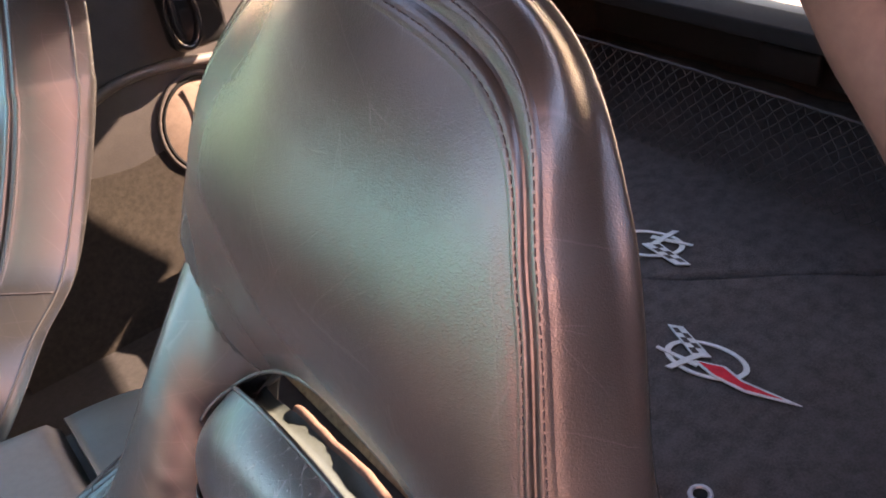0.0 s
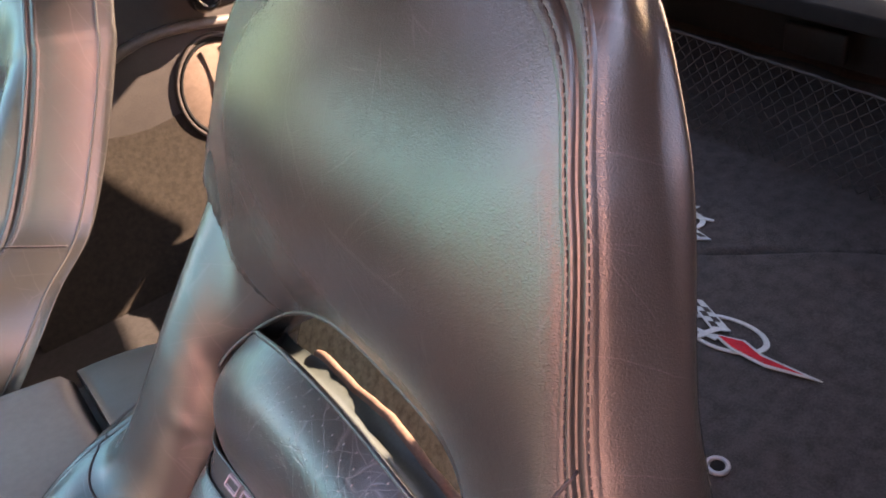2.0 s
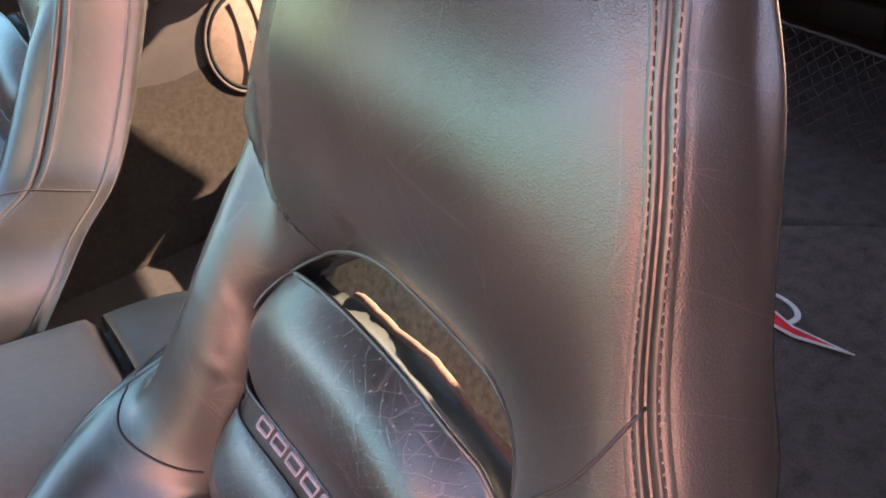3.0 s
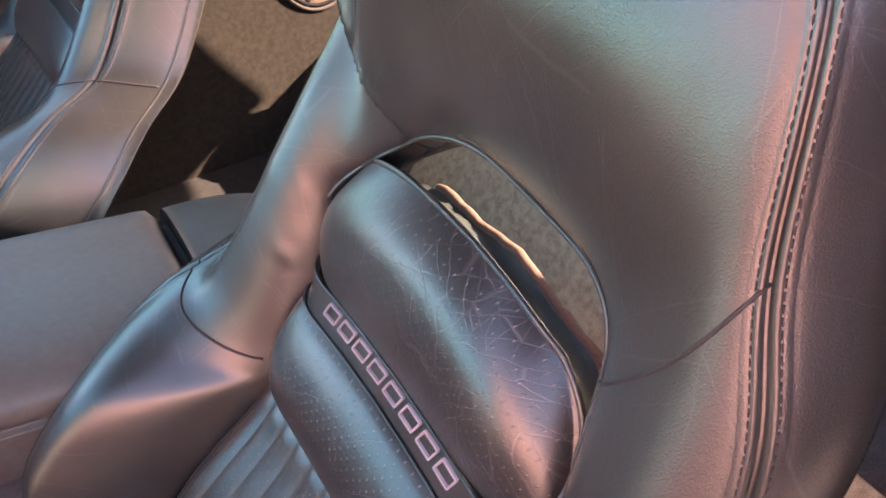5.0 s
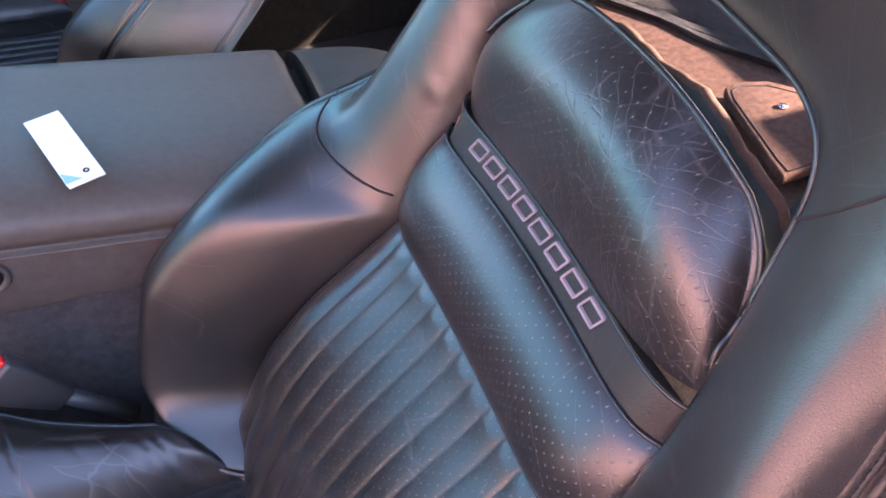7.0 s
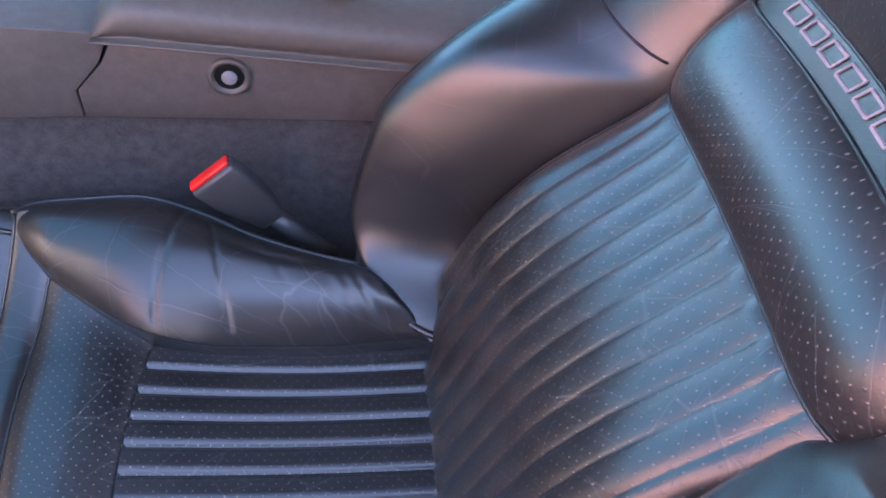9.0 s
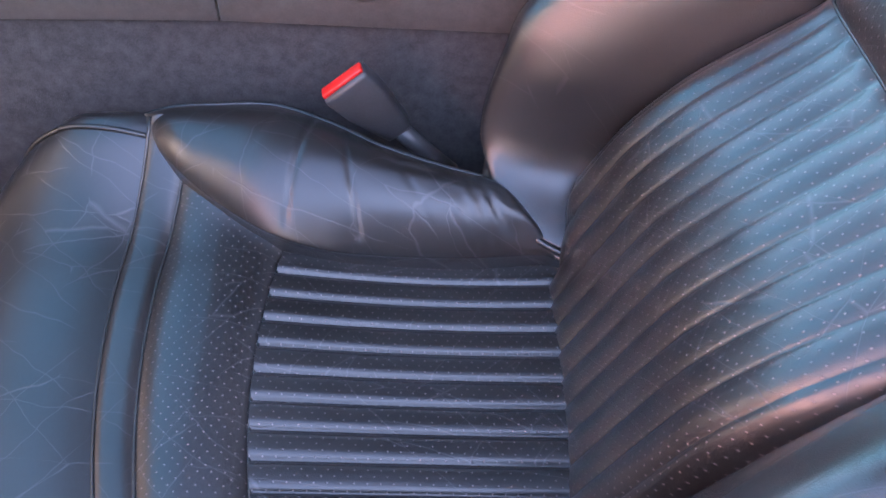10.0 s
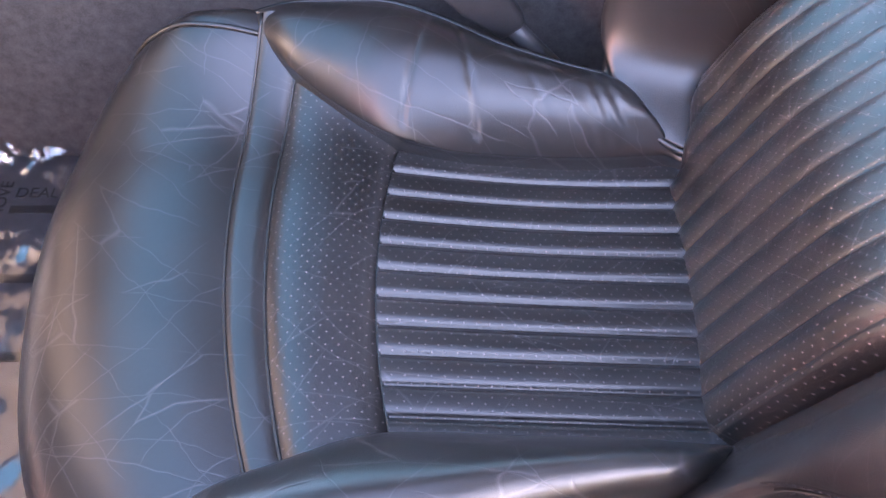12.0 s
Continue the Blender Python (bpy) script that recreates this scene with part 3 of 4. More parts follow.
    for a in np.linspace(0, 1, 36):
        ya = ys * (0.955 + 0.045 * min(a / 0.3, 1))
        xf = seam_x(2, np.clip(ya, -0.225, 0.2))
        ang = a * math.pi * 0.62
        r = 0.176
        x = xf - (r - pull * 0.9) * math.sin(ang) * 0.98
        z = cushion_z(xf, ya) - 0.10 * (1 - math.cos(ang)) + 0.034 * math.sin(ang) - drop * a - fall
        rows.append(np.stack([x, ya, z], 1))
    v, f = grid(np.array(rows))
    mesh_object("front_roll", v, f, LEATHER_WORN, s, "creased black leather")
    v, f = tube(np.array(rows)[:, 65] + np.array([0, 0.001, 0.001]), 0.0026)
    mesh_object("piping", v, f, LEATHER_SMOOTH, s)
    # side bolsters of the cushion: inner edge (y, z) and piped outer edge (y, z) along x
    for sgn in (1, -1):
        keys = []
        for x, yi, zi, yo, zo, h in ((-0.150, 0.095, 0.415, 0.140, 0.440, 0.010), (-0.200, 0.090, 0.430, 0.141, 0.455, 0.012), (-0.225, 0.098, 0.428, 0.143, 0.460, 0.014), (-0.290, 0.093, 0.432, 0.152, 0.468, 0.020),
                                     (-0.360, 0.093, 0.437, 0.176, 0.476, 0.027), (-0.410, 0.094, 0.445, 0.202, 0.483, 0.030), (-0.460, 0.105, 0.457, 0.221, 0.487, 0.028),
                                     (-0.510, 0.136, 0.467, 0.217, 0.491, 0.020), (-0.545, 0.165, 0.478, 0.213, 0.492, 0.012), (-0.574, 0.203, 0.481, 0.210, 0.485, 0.003)):
            if sgn < 0:
                h *= 0.55
            a, b = np.array([x, yi, zi]), np.array([x, yo, zo])
            up = np.array([0, 0, h])
            low = np.array([0, 0, -0.15])
            keys.append([a, a * 0.72 + b * 0.28 + up * 0.9, a * 0.35 + b * 0.65 + up, b, b * [1, 1, 0] + [0, 0.004, zo - 0.05], b + low, a + low * 0.8, a - [0, 0, 0.02]])
        K = np.array(keys)
        if sgn < 0:
            K[:, :, 1] = -0.098 - 0.70 * K[:, :, 1]
            K[:, :, 2] += 0.006
            K[:, 3, 2] -= 0.010
            K[:, 4, 2] -= 0.006
        C = spline(K, 24)
        C = np.swapaxes(spline(np.swapaxes(C, 0, 1), 8, closed=True), 0, 1)
        for x0, deep, slant in ((-0.432, 0.0020, 0.25), (-0.392, 0.0016, -0.2), (-0.350, 0.0008, -0.6), (-0.475, 0.0006, 0.5)) if sgn > 0 else ():
            C[:, 2:23, 2] -= deep * np.exp(-((C[:, 2:23, 0] - x0 - slant * (np.abs(C[:, 2:23, 1]) - 0.15)) / 0.0022) ** 2)
        # tucked under the lower end of the back bolster
        tuck = np.clip(C[..., 0] + 0.222 + 1.05 * (np.abs((C[..., 1] + (0.098 if sgn < 0 else 0)) / (0.70 if sgn < 0 else 1)) - 0.092), 0, 0.1)
        C[..., 2] -= 0.9 * tuck ** 1.0 * np.clip(tuck / 0.02, 0, 1)
        # gathers at the rear
        for q in range(len(C)):
            fade = math.exp(-((C[q, 0, 0] + 0.235) / 0.055) ** 2)
            C[q, 2:22, 2] += (0.0011 if sgn > 0 else 0.0003) * fade * np.sin(C[q, 2:22, 0] * 300 + C[q, 2:22, 1] * sgn * 330 + 3 * np.sin(C[q, 2:22, 0] * 90))
        v, f = grid(C, close_v=True, caps=True)
        mesh_object("cushion_bolster", v, f if sgn > 0 else [q[::-1] for q in f], LEATHER_WORN, s, "creased black leather")
        if sgn > 0:
            v, f = tube(C[:, 24] + np.array([0, 0.001, 0.001]), 0.0026)
            mesh_object("piping", v, f, LEATHER_SMOOTH, s)
    v, f = tube(spline([(-0.204, 0.094, 0.414), (-0.203, 0.06, 0.407), (-0.203, 0.0, 0.404), (-0.206, -0.08, 0.401), (-0.211, -0.17, 0.399), (-0.214, -0.20, 0.398)], 12), 0.0028)
    mesh_object("piping", v, f, LEATHER_SMOOTH, s)
    part("seat_base", box((0.46, 0.42, 0.12), (-0.42, -0.005, 0.30), 0.02), PLASTIC, s)
    return s


driver = tagged(seat(), "black leather sports seat with fluted perforated inserts", "car seat", "pair of front seats")
# the other seat is its mirror image, reclined a little further
passenger = tagged(seat(0.002, 94), "black leather sports seat with fluted perforated inserts", "car seat", "pair of front seats")
passenger.matrix_basis = pose(-0.065, 0.995, -0.0565, 0, 0, 3.7)
for ob in passenger.children_recursive:
    me = ob.data
    co = np.empty(len(me.vertices) * 3, dtype=np.float32)
    me.vertices.foreach_get("co", co)
    co = co.reshape(-1, 3)
    co[:, 1] *= -1
    co[:, 0] += 0.084 * np.maximum(co[:, 2] - 0.5, 0)
    me.vertices.foreach_set("co", co.ravel())
    me.flip_normals()

# ---- console ----
console = tagged(empty("centre_console", (0, 0, 0)), "dark grey plastic centre console between the seats", "console")
# lid: a padded slab, high at the front, with a soft rolled edge
rows = []
for x in np.linspace(-0.475, -0.052, 40):
    k = (x + 0.475) / 0.423
    zb = 0.634 - 0.059 * k
    end = min(1.0, 1 - (1 - min((x + 0.475) / 0.03, 1.0)) ** 2, 1 - (1 - min((-0.052 - x) / 0.02 + 0.25, 1.0)) ** 2)
    h = 0.046 * max(end, 0.12)
    ring = []
    for y, z in ((0.262, 0.0), (0.250, 0.1), (0.246, 0.35), (0.254, 0.68), (0.285, 0.93), (0.34, 1.0), (0.43, 0.98), (0.492, 0.9), (0.520, 0.55), (0.514, 0.1), (0.50, 0.0)):
        ring.append((x, y, zb + h * z - 0.006 * (y > 0.4)))
    rows.append(ring)
C = np.swapaxes(spline(np.swapaxes(np.array(rows), 0, 1), 5, closed=True), 0, 1)
v, f = grid(C, close_v=True, caps=True)
mesh_object("lid", v, [q[::-1] for q in f], VINYL, console, "matte grey padded lid")
part("side_panel", prism([(-0.500, 0.553), (-0.04, 0.527), (-0.04, 0.578), (-0.462, 0.630), (-0.475, 0.606), (-0.50, 0.58)], 0.25, lambda u, v, w: (u, 0.256 + w, v), 0.0008), PLASTIC, console)
part("front_panel", prism([(-1.0, 0.560), (-0.5016, 0.5535), (-0.5016, 0.58), (-0.4768, 0.6066), (-0.464, 0.634), (-0.60, 0.648), (-1.0, 0.625)], 0.25, lambda u, v, w: (u, 0.2553 + w, v), 0.0008), PLASTIC, console)
ringmat = Matrix.Translation((-0.374, 0.2545, 0.591)) @ Matrix.Rotation(radians(90), 4, "X")
def lathe(profile, m, n=40):
    P = np.array([[(r * math.cos(a), r * math.sin(a), h) for r, h in profile] for a in np.linspace(0, 2 * math.pi, n, endpoint=False)])
    v, f = grid(P, close_u=True)
    return [m @ Vector(p) for p in v], f
v, f = lathe([(0.0185, -0.002), (0.0180, 0.002), (0.0150, 0.0026), (0.0130, 0.0005), (0.0115, -0.001)], ringmat)
mesh_object("button_ring", v, f, PLASTIC, console, "raised black ring")
v, f = lathe([(0.0125, 0.0), (0.006, 0.0008)], ringmat)
mesh_object("button_well", v, f, GAP, console)
v, f = lathe([(0.0065, 0.0), (0.0064, 0.0022), (0.0058, 0.0028), (0.0001, 0.0028)], ringmat)
mesh_object("release_button", v, f, PALE, console, "pale grey push button")
tunnel = tagged(part("tunnel", prism([(-1.1, 0.2), (0.20, 0.2), (0.20, 0.477), (-0.03, 0.528), (-0.3, 0.545), (-1.1, 0.60)], 0.245, lambda u, v, w: (u, 0.264 + w, v), 0.004), TUNNEL, None), "charcoal carpeted centre tunnel", "tunnel", kind="structure")
rows = []
for x in np.linspace(-0.044, 0.17, 24):
    k = (x + 0.044) / 0.214
    top = 0.618 - 0.05 * k ** 1.6 - 0.10 * k ** 4
    ring = [(x, 0.410 - 0.165 * math.cos(a), 0.40 + (top - 0.40) * (max(math.sin(a), 0.0) ** 0.42)) for a in np.linspace(0, math.pi, 30)]
    rows.append(ring)
v, f = grid(np.array(rows))
f.append(tuple(range(30)))
tagged(mesh_object("console_rear", v, f, SHELL, None), "dark rounded rear end of the console", "console trim")

# ---- car shell ----
def slab(name, size, at, mat, label, category="car body", bevel=0.004):
    return tagged(part(name, box(size, at, bevel), mat, None), label, category, kind="structure")

# floor colour holds the footwell's shade
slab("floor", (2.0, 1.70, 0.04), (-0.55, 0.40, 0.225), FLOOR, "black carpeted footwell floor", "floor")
slab("cargo_floor", (1.055, 1.62, 0.05), (0.9825, 0.40, 0.416), CARPET_SUN, "black carpeted cargo floor", "floor")
# step in the darkened carpet, so the recess behind the seats stays black
slab("cargo_step", (0.05, 1.62, 0.26), (0.481, 0.40, 0.31), CARPET_SHADE, "black carpeted step behind the seats", "floor")
# slope behind the seat, its pale tone replacing light bounced into the gap
tagged(part("step_carpet", prism([(0.312, 0.246), (0.330, 0.246), (0.4546, 0.434), (0.4546, 0.4408), (0.4530, 0.4408)], 1.04, lambda u, v, w: (u, -0.24 + w, v), 0.002), CARPET_BOUNCE, None), "carpet sloping up to the cargo floor, paler for bounced light", "carpet", kind="structure")
# its height is set to keep the sun off the cargo emblem
tagged(part("quarter_wall_left", prism([(0.20, 0.2), (1.75, 0.2), (1.75, 1.1), (0.3, 1.22), (0.22, 1.22), (0.20, 1.0)], 0.06, lambda u, v, w: (u, -0.46 + w, v), 0.003), TRIM, None), "dark quarter trim panel beside the cargo floor", "wall", kind="structure")
slab("quarter_wall_right", (1.60, 0.08, 0.80), (0.95, 1.19, 0.62), TRIM, "dark quarter trim panel", "wall")
slab("passenger_door", (1.35, 0.08, 0.66), (-0.53, 1.22, 0.51), TRIM, "dark passenger door panel", "door")
slab("rear_wall", (0.08, 1.62, 0.34), (1.53, 0.40, 0.40), TRIM_GREY, "dark rear cargo wall", "wall")
# unseen panel, long enough to shade the mats and the rear wall
slab("rear_deck", (1.14, 1.75, 0.03), (2.25, 0.40, 1.085), PLASTIC, "unseen dark hatch panel, set to keep sun off the cargo", "hatch")
# visible rim, plus a hidden sloped back added to keep light out
tagged(part("rear_shelf", prism([(1.165, 0.668), (1.165, 0.700), (1.235, 0.700), (1.500, 0.568), (1.500, 0.548), (1.235, 0.668)], 1.55, lambda u, v, w: (u, -0.375 + w, v), 0.004), GAP, None), "dark rim under the rear glass", "shelf", kind="structure")
# out of view, black and wide so the bolster mirrors no sunlit ground
slab("sill", (1.7, 0.30, 0.16), (-0.62, -0.53, 0.25), GAP, "unseen black door sill, widened for dark reflections", "sill")
# out of view; height and place chosen to cut sky from seat reflections
slab("dashboard", (0.52, 1.7, 0.56), (-1.265, 0.40, 0.66), PLASTIC, "black dashboard", "dashboard", 0.05)
# out of view, its edges set by which sky the seat should reflect
slab("roof_panel", (0.98, 0.76, 0.03), (-0.25, 0.49, 1.285), PLASTIC, "unseen dark roof panel, set to block sky", "roof", 0.01)
# added beam that takes the low sky out of the headrest's reflection
slab("roof_side_rail", (1.0, 0.07, 0.10), (-0.25, 1.05, 1.235), PLASTIC, "unseen dark rail over the passenger door, added to block low sky", "roof", 0.02)
# unseen slab overhead, added because the headrest's top came out too bright
slab("roof_rail", (0.46, 0.355, 0.03), (0.01, -0.140, 1.300), PLASTIC, "unseen dark slab over the door opening, added to shade the headrest", "roof", 0.01)
screen = tagged(part("window_1", prism([(-0.32, 0.0), (1.20, 0.0), (1.02, 0.80), (-0.10, 0.80)], 0.005, lambda u, v, w: (-1.51 + 0.95 * v, u, 0.985 + 0.36 * v + w)), GLASS, None, "", False), "green tinted windscreen", "window", kind="structure")
side_glass = tagged(part("window_2", prism([(-1.05, 0.84), (0.22, 0.84), (0.12, 1.20), (-0.66, 1.24)], 0.004, lambda u, v, w: (u, 1.205 - 0.45 * (v - 0.84) + w, v)), GLASS, None, "", False), "green tinted passenger door window", "window", kind="structure")
screen.visible_shadow = side_glass.visible_shadow = False
# unseen bar, placed by the sun rays it has to stop
slab("halo_bar", (0.22, 1.55, 0.06), (0.33, 0.43, 1.20), PLASTIC, "unseen dark roof bar behind the seats, set to block sun", "roof bar", 0.02)
# unseen sun mask: outline and notch follow the wanted lit and shaded spots
tagged(part("roof_buttress", prism([(0.22, -0.46), (1.95, -0.46), (1.95, -0.2), (1.72, -0.2), (1.70, -0.33), (1.55, -0.33), (1.62, 0.28), (1.64, 0.52), (1.12, 0.70), (1.05, 0.45), (0.98, 0.09), (0.70, 0.09), (0.44, 0.15), (0.44, -0.175), (0.70, -0.175), (0.70, -0.32), (0.44, -0.32)], 0.03, lambda u, v, w: (u, v, 1.17 + w), 0.003), PLASTIC, None), "unseen dark roof piece cut to shape the sun patches", "roof", kind="structure")
v, f = tube(spline([(0.26, -0.150, 1.26), (0.265, -0.222, 1.137), (0.265, -0.261, 1.087), (0.275, -0.36, 0.94)], 10), 0.022, 16)
tagged(mesh_object("roof_pillar", v, f, TRIM_LIGHT, None), "grey brown pillar trim behind the door opening", "pillar", kind="structure")
ca, sa = math.cos(radians(64)), math.sin(radians(64))
# unseen door, added for what the bolsters mirror; height tuned to that
tagged(part("driver_door", prism([(0.0, 0.30), (1.18, 0.33), (1.20, 0.69), (0.95, 0.745), (0.0, 0.85)], 0.10, lambda u, v, w: (-1.08 + u * ca - w * sa, -0.50 - u * sa - w * ca, v), 0.012), DOOR, None), "unseen driver door standing open, set to shape reflections", "door", kind="structure")
# invented wall: its sunlit pink shows on the headrest and bolsters
slab("house_wall", (0.2, 9.2, 3.6), (-4.2, -4.6, 1.8), STUCCO, "unseen warm wall ahead of the car, added for pink reflections", "wall", 0)
# invented wall that replaces bright sky on the driver's side
slab("garden_wall", (2.6, 0.2, 2.0), (0.35, -2.5, 1.0), RENDER, "unseen dark wall beside the car, added for dark reflections", "wall", 0)
# invented wall, tall enough to keep sun off the seat's door side
slab("garden_wall_rear", (3.6, 0.2, 3.7), (4.8, -2.5, 1.85), RENDER, "unseen dark wall further back, added to block the sun", "wall", 0)
# invented low wall, sunlit to give the headrest its yellowish highlight
slab("fence", (14, 0.1, 1.35), (-1.0, 6.0, 0.675), OLIVE, "unseen pale low wall, added to brighten the headrest's reflection", "wall", 0)
# invented backdrop that darkens the strip of sky above the low wall
slab("hedge", (18, 0.6, 2.0), (-3.0, 8.5, 1.0), BACKDROP, "unseen dark green slab, added to darken reflections over the low wall", "hedge", 0.1)
# second unseen mask, which keeps sun off the upper right quarter wall
slab("roof_buttress_right", (0.68, 0.66, 0.03), (0.78, 0.93, 1.185), PLASTIC, "unseen dark roof piece cut to shape the sun patches", "roof")
slab("ground", (60, 60, 0.1), (0, 0, -0.05), CONCRETE, "pale driveway concrete", "ground", 0)

# ---- stitched marks on the seat backs ----
def on_strip(y, z, lift=0.0016):
    zz = z + 0.010 * float(arch(y))
    return Vector((float(face_x(zz)) + 0.001 - lift, y, zz))

def bar(a, b, w, seat, name="stitched_mark", mat=None):
    """A raised embroidered bar from a to b on the strip, w wide."""
    (ya, za), (yb, zb) = a, b
    d = Vector((yb - ya, zb - za)).normalized()
    n = Vector((-d.y, d.x)) * w / 2
    bm = bmesh.new()
    pts = [(ya + n.x, za + n.y), (yb + n.x, zb + n.y), (yb - n.x, zb - n.y), (ya - n.x, za - n.y)]
    lo = [bm.verts.new(on_strip(y, z, -0.0005)) for y, z in pts]
    hi = [bm.verts.new(on_strip(y, z)) for y, z in pts]
    bm.faces.new(hi)
    for i in range(4):
        bm.faces.new((lo[i], lo[(i + 1) % 4], hi[(i + 1) % 4], hi[i]))
    bmesh.ops.recalc_face_normals(bm, faces=bm.faces)
    return part(name, bm, mat or EMBROIDERY, seat, smooth=False)

def stitched_marks(seat):
    """Eight slanted open frames in pale thread across the strip."""
    for i in range(8):
        y0 = 0.0905 - i * 0.0235
        w, lean, top, low = 0.0170, 0.004, 0.7480, 0.7385
        a, b, c, d = (y0 - lean, top), (y0 - w - lean, top), (y0 - w, low), (y0, low)
        for p, q in ((a, b), (b, c), (c, d), (d, a)):
            bar(p, q, 0.0015, seat)

stitched_marks(driver)

# ---- belt buckle ----
def buckle():
    b = tagged(empty("seat_belt_buckle", (-0.395, 0.204, 0.528)), "black plastic belt buckle with a red release bar", "belt buckle")
    side = Vector((0.035, 0.004, 0.027)).normalized()
    up = Vector((-0.065, -0.014, 0.085))
    up = (up - side * up.dot(side)).normalized()
    out = side.cross(up).normalized()
    turn = Matrix((side, up, out)).transposed().to_4x4()
    def put(outline, depth, w0, mat, name, label="", bev=0.0025):
        bm = prism(outline, depth, lambda u, v, w: (u, v, w + w0), bev)
        bmesh.ops.transform(bm, matrix=turn, verts=bm.verts)
        return part(name, bm, mat, b, label)
    put([(-0.0235, 0.0), (-0.0225, -0.030), (-0.013, -0.078), (0.013, -0.078), (0.0225, -0.030), (0.0235, 0.0)], 0.020, -0.010, BUCKLE, "buckle_body", "", 0.004)
    put([(-0.0215, -0.001), (-0.0215, 0.0035), (0.0215, 0.0035), (0.0215, -0.001)], 0.011, -0.0055, RED, "release_bar", "red release bar", 0.0015)
    v, f = tube([turn @ Vector((0, -0.074, 0)), turn @ Vector((0.0, -0.11, 0.002)), turn @ Vector((0.0, -0.16, 0.0))], 0.009, 10)
    mesh_object("stalk", v, f, BUCKLE, b)
    return b

buckle()

# ---- white tag on the console ----
card = tagged(empty("paper_tag", (-0.264, 0.301, 0.6580)), "white card tag with a punched hole on the console lid", "tag")
def tag_point(u, v, w):
    return (0.030 * u - 0.022 * v - 0.010, 0.010 * u + 0.075 * v - 0.034, 0.0035 + w + 0.004 * v)
part("card", prism([(-0.5, 0), (0.5, 0), (0.5, 1.3), (-0.5, 1.3)], 0.0012, tag_point), WHITE, card, "", False)
part("under_card", prism([(-0.47, -0.02), (0.53, -0.02), (0.53, 1.25), (-0.47, 1.25)], 0.0012, lambda u, v, w: (tag_point(u, v, w)[0], tag_point(u, v, w)[1], tag_point(u, v, w)[2] - 0.002)), WHITE, card, "", False)
part("printed_corner", prism([(-0.48, 0.02), (-0.05, 0.02), (-0.48, 0.22)], 0.0003, lambda u, v, w: (tag_point(u, v, w)[0], tag_point(u, v, w)[1], tag_point(u, v, w)[2] + 0.0013)), BLUE, card, "pale blue printed corner", False)
v, f = tube([tag_point(0.15 + 0.07 * math.cos(a), 0.12 + 0.028 * math.sin(a), 0.0012) for a in np.linspace(0, 2 * math.pi, 12, endpoint=False)], 0.0008, 6, True)
mesh_object("punched_hole", v, f, GAP, card)

# ---- cargo mats ----
def mat_edge(y):
    """The line where the two cargo mats meet."""
    return 0.745 + 1.0 * (0.334 - y) if y < 0.334 else 0.745 - 0.5 * (y - 0.334)

def mat_sheet(name, y0, y1, z, label, front, back):
    n = 60
    ys = np.linspace(y0, y1, n)
    rows = []
    for i in range(n):
        k = i / (n - 1)
        rows.append([(front(y) * (1 - k) + back(y) * k + 0.006 * math.sin(y * 31 + 9 * k), y, z + 0.003 * noise.noise((k * 5, y * 9, 3.0)) - (0.008 if i in (0, n - 1) or j in (0, n - 1) else 0)) for j, y in enumerate(ys)])
    v, f = grid(np.array(rows))
    return tagged(mesh_object(name, v, [q[::-1] for q in f], MAT, None), label, "floor mat")

front_mat = mat_sheet("cargo_mat", -0.36, 0.75, 0.4515, "black carpet cargo mat with an embroidered emblem", lambda y: min(0.452 + 0.21 * min(max((y - 0.20) / 0.10, 0), 1), mat_edge(y) - 0.03), lambda y: min(mat_edge(y), 1.06))
# real mat, extended under the net so its black replaces the shade there
rear_mat = mat_sheet("cargo_mat", -0.36, 1.05, 0.4485, "black carpet cargo mat at the rear with an emblem", lambda y: min(mat_edge(y) + 0.004, 1.07), lambda y: 1.46)

def flat_piece(name, outline, z, mat, parent, h=0.002):
    return part(name, prism(outline, h, lambda u, v, w: (u, v, z + w)), mat, parent, "", False)

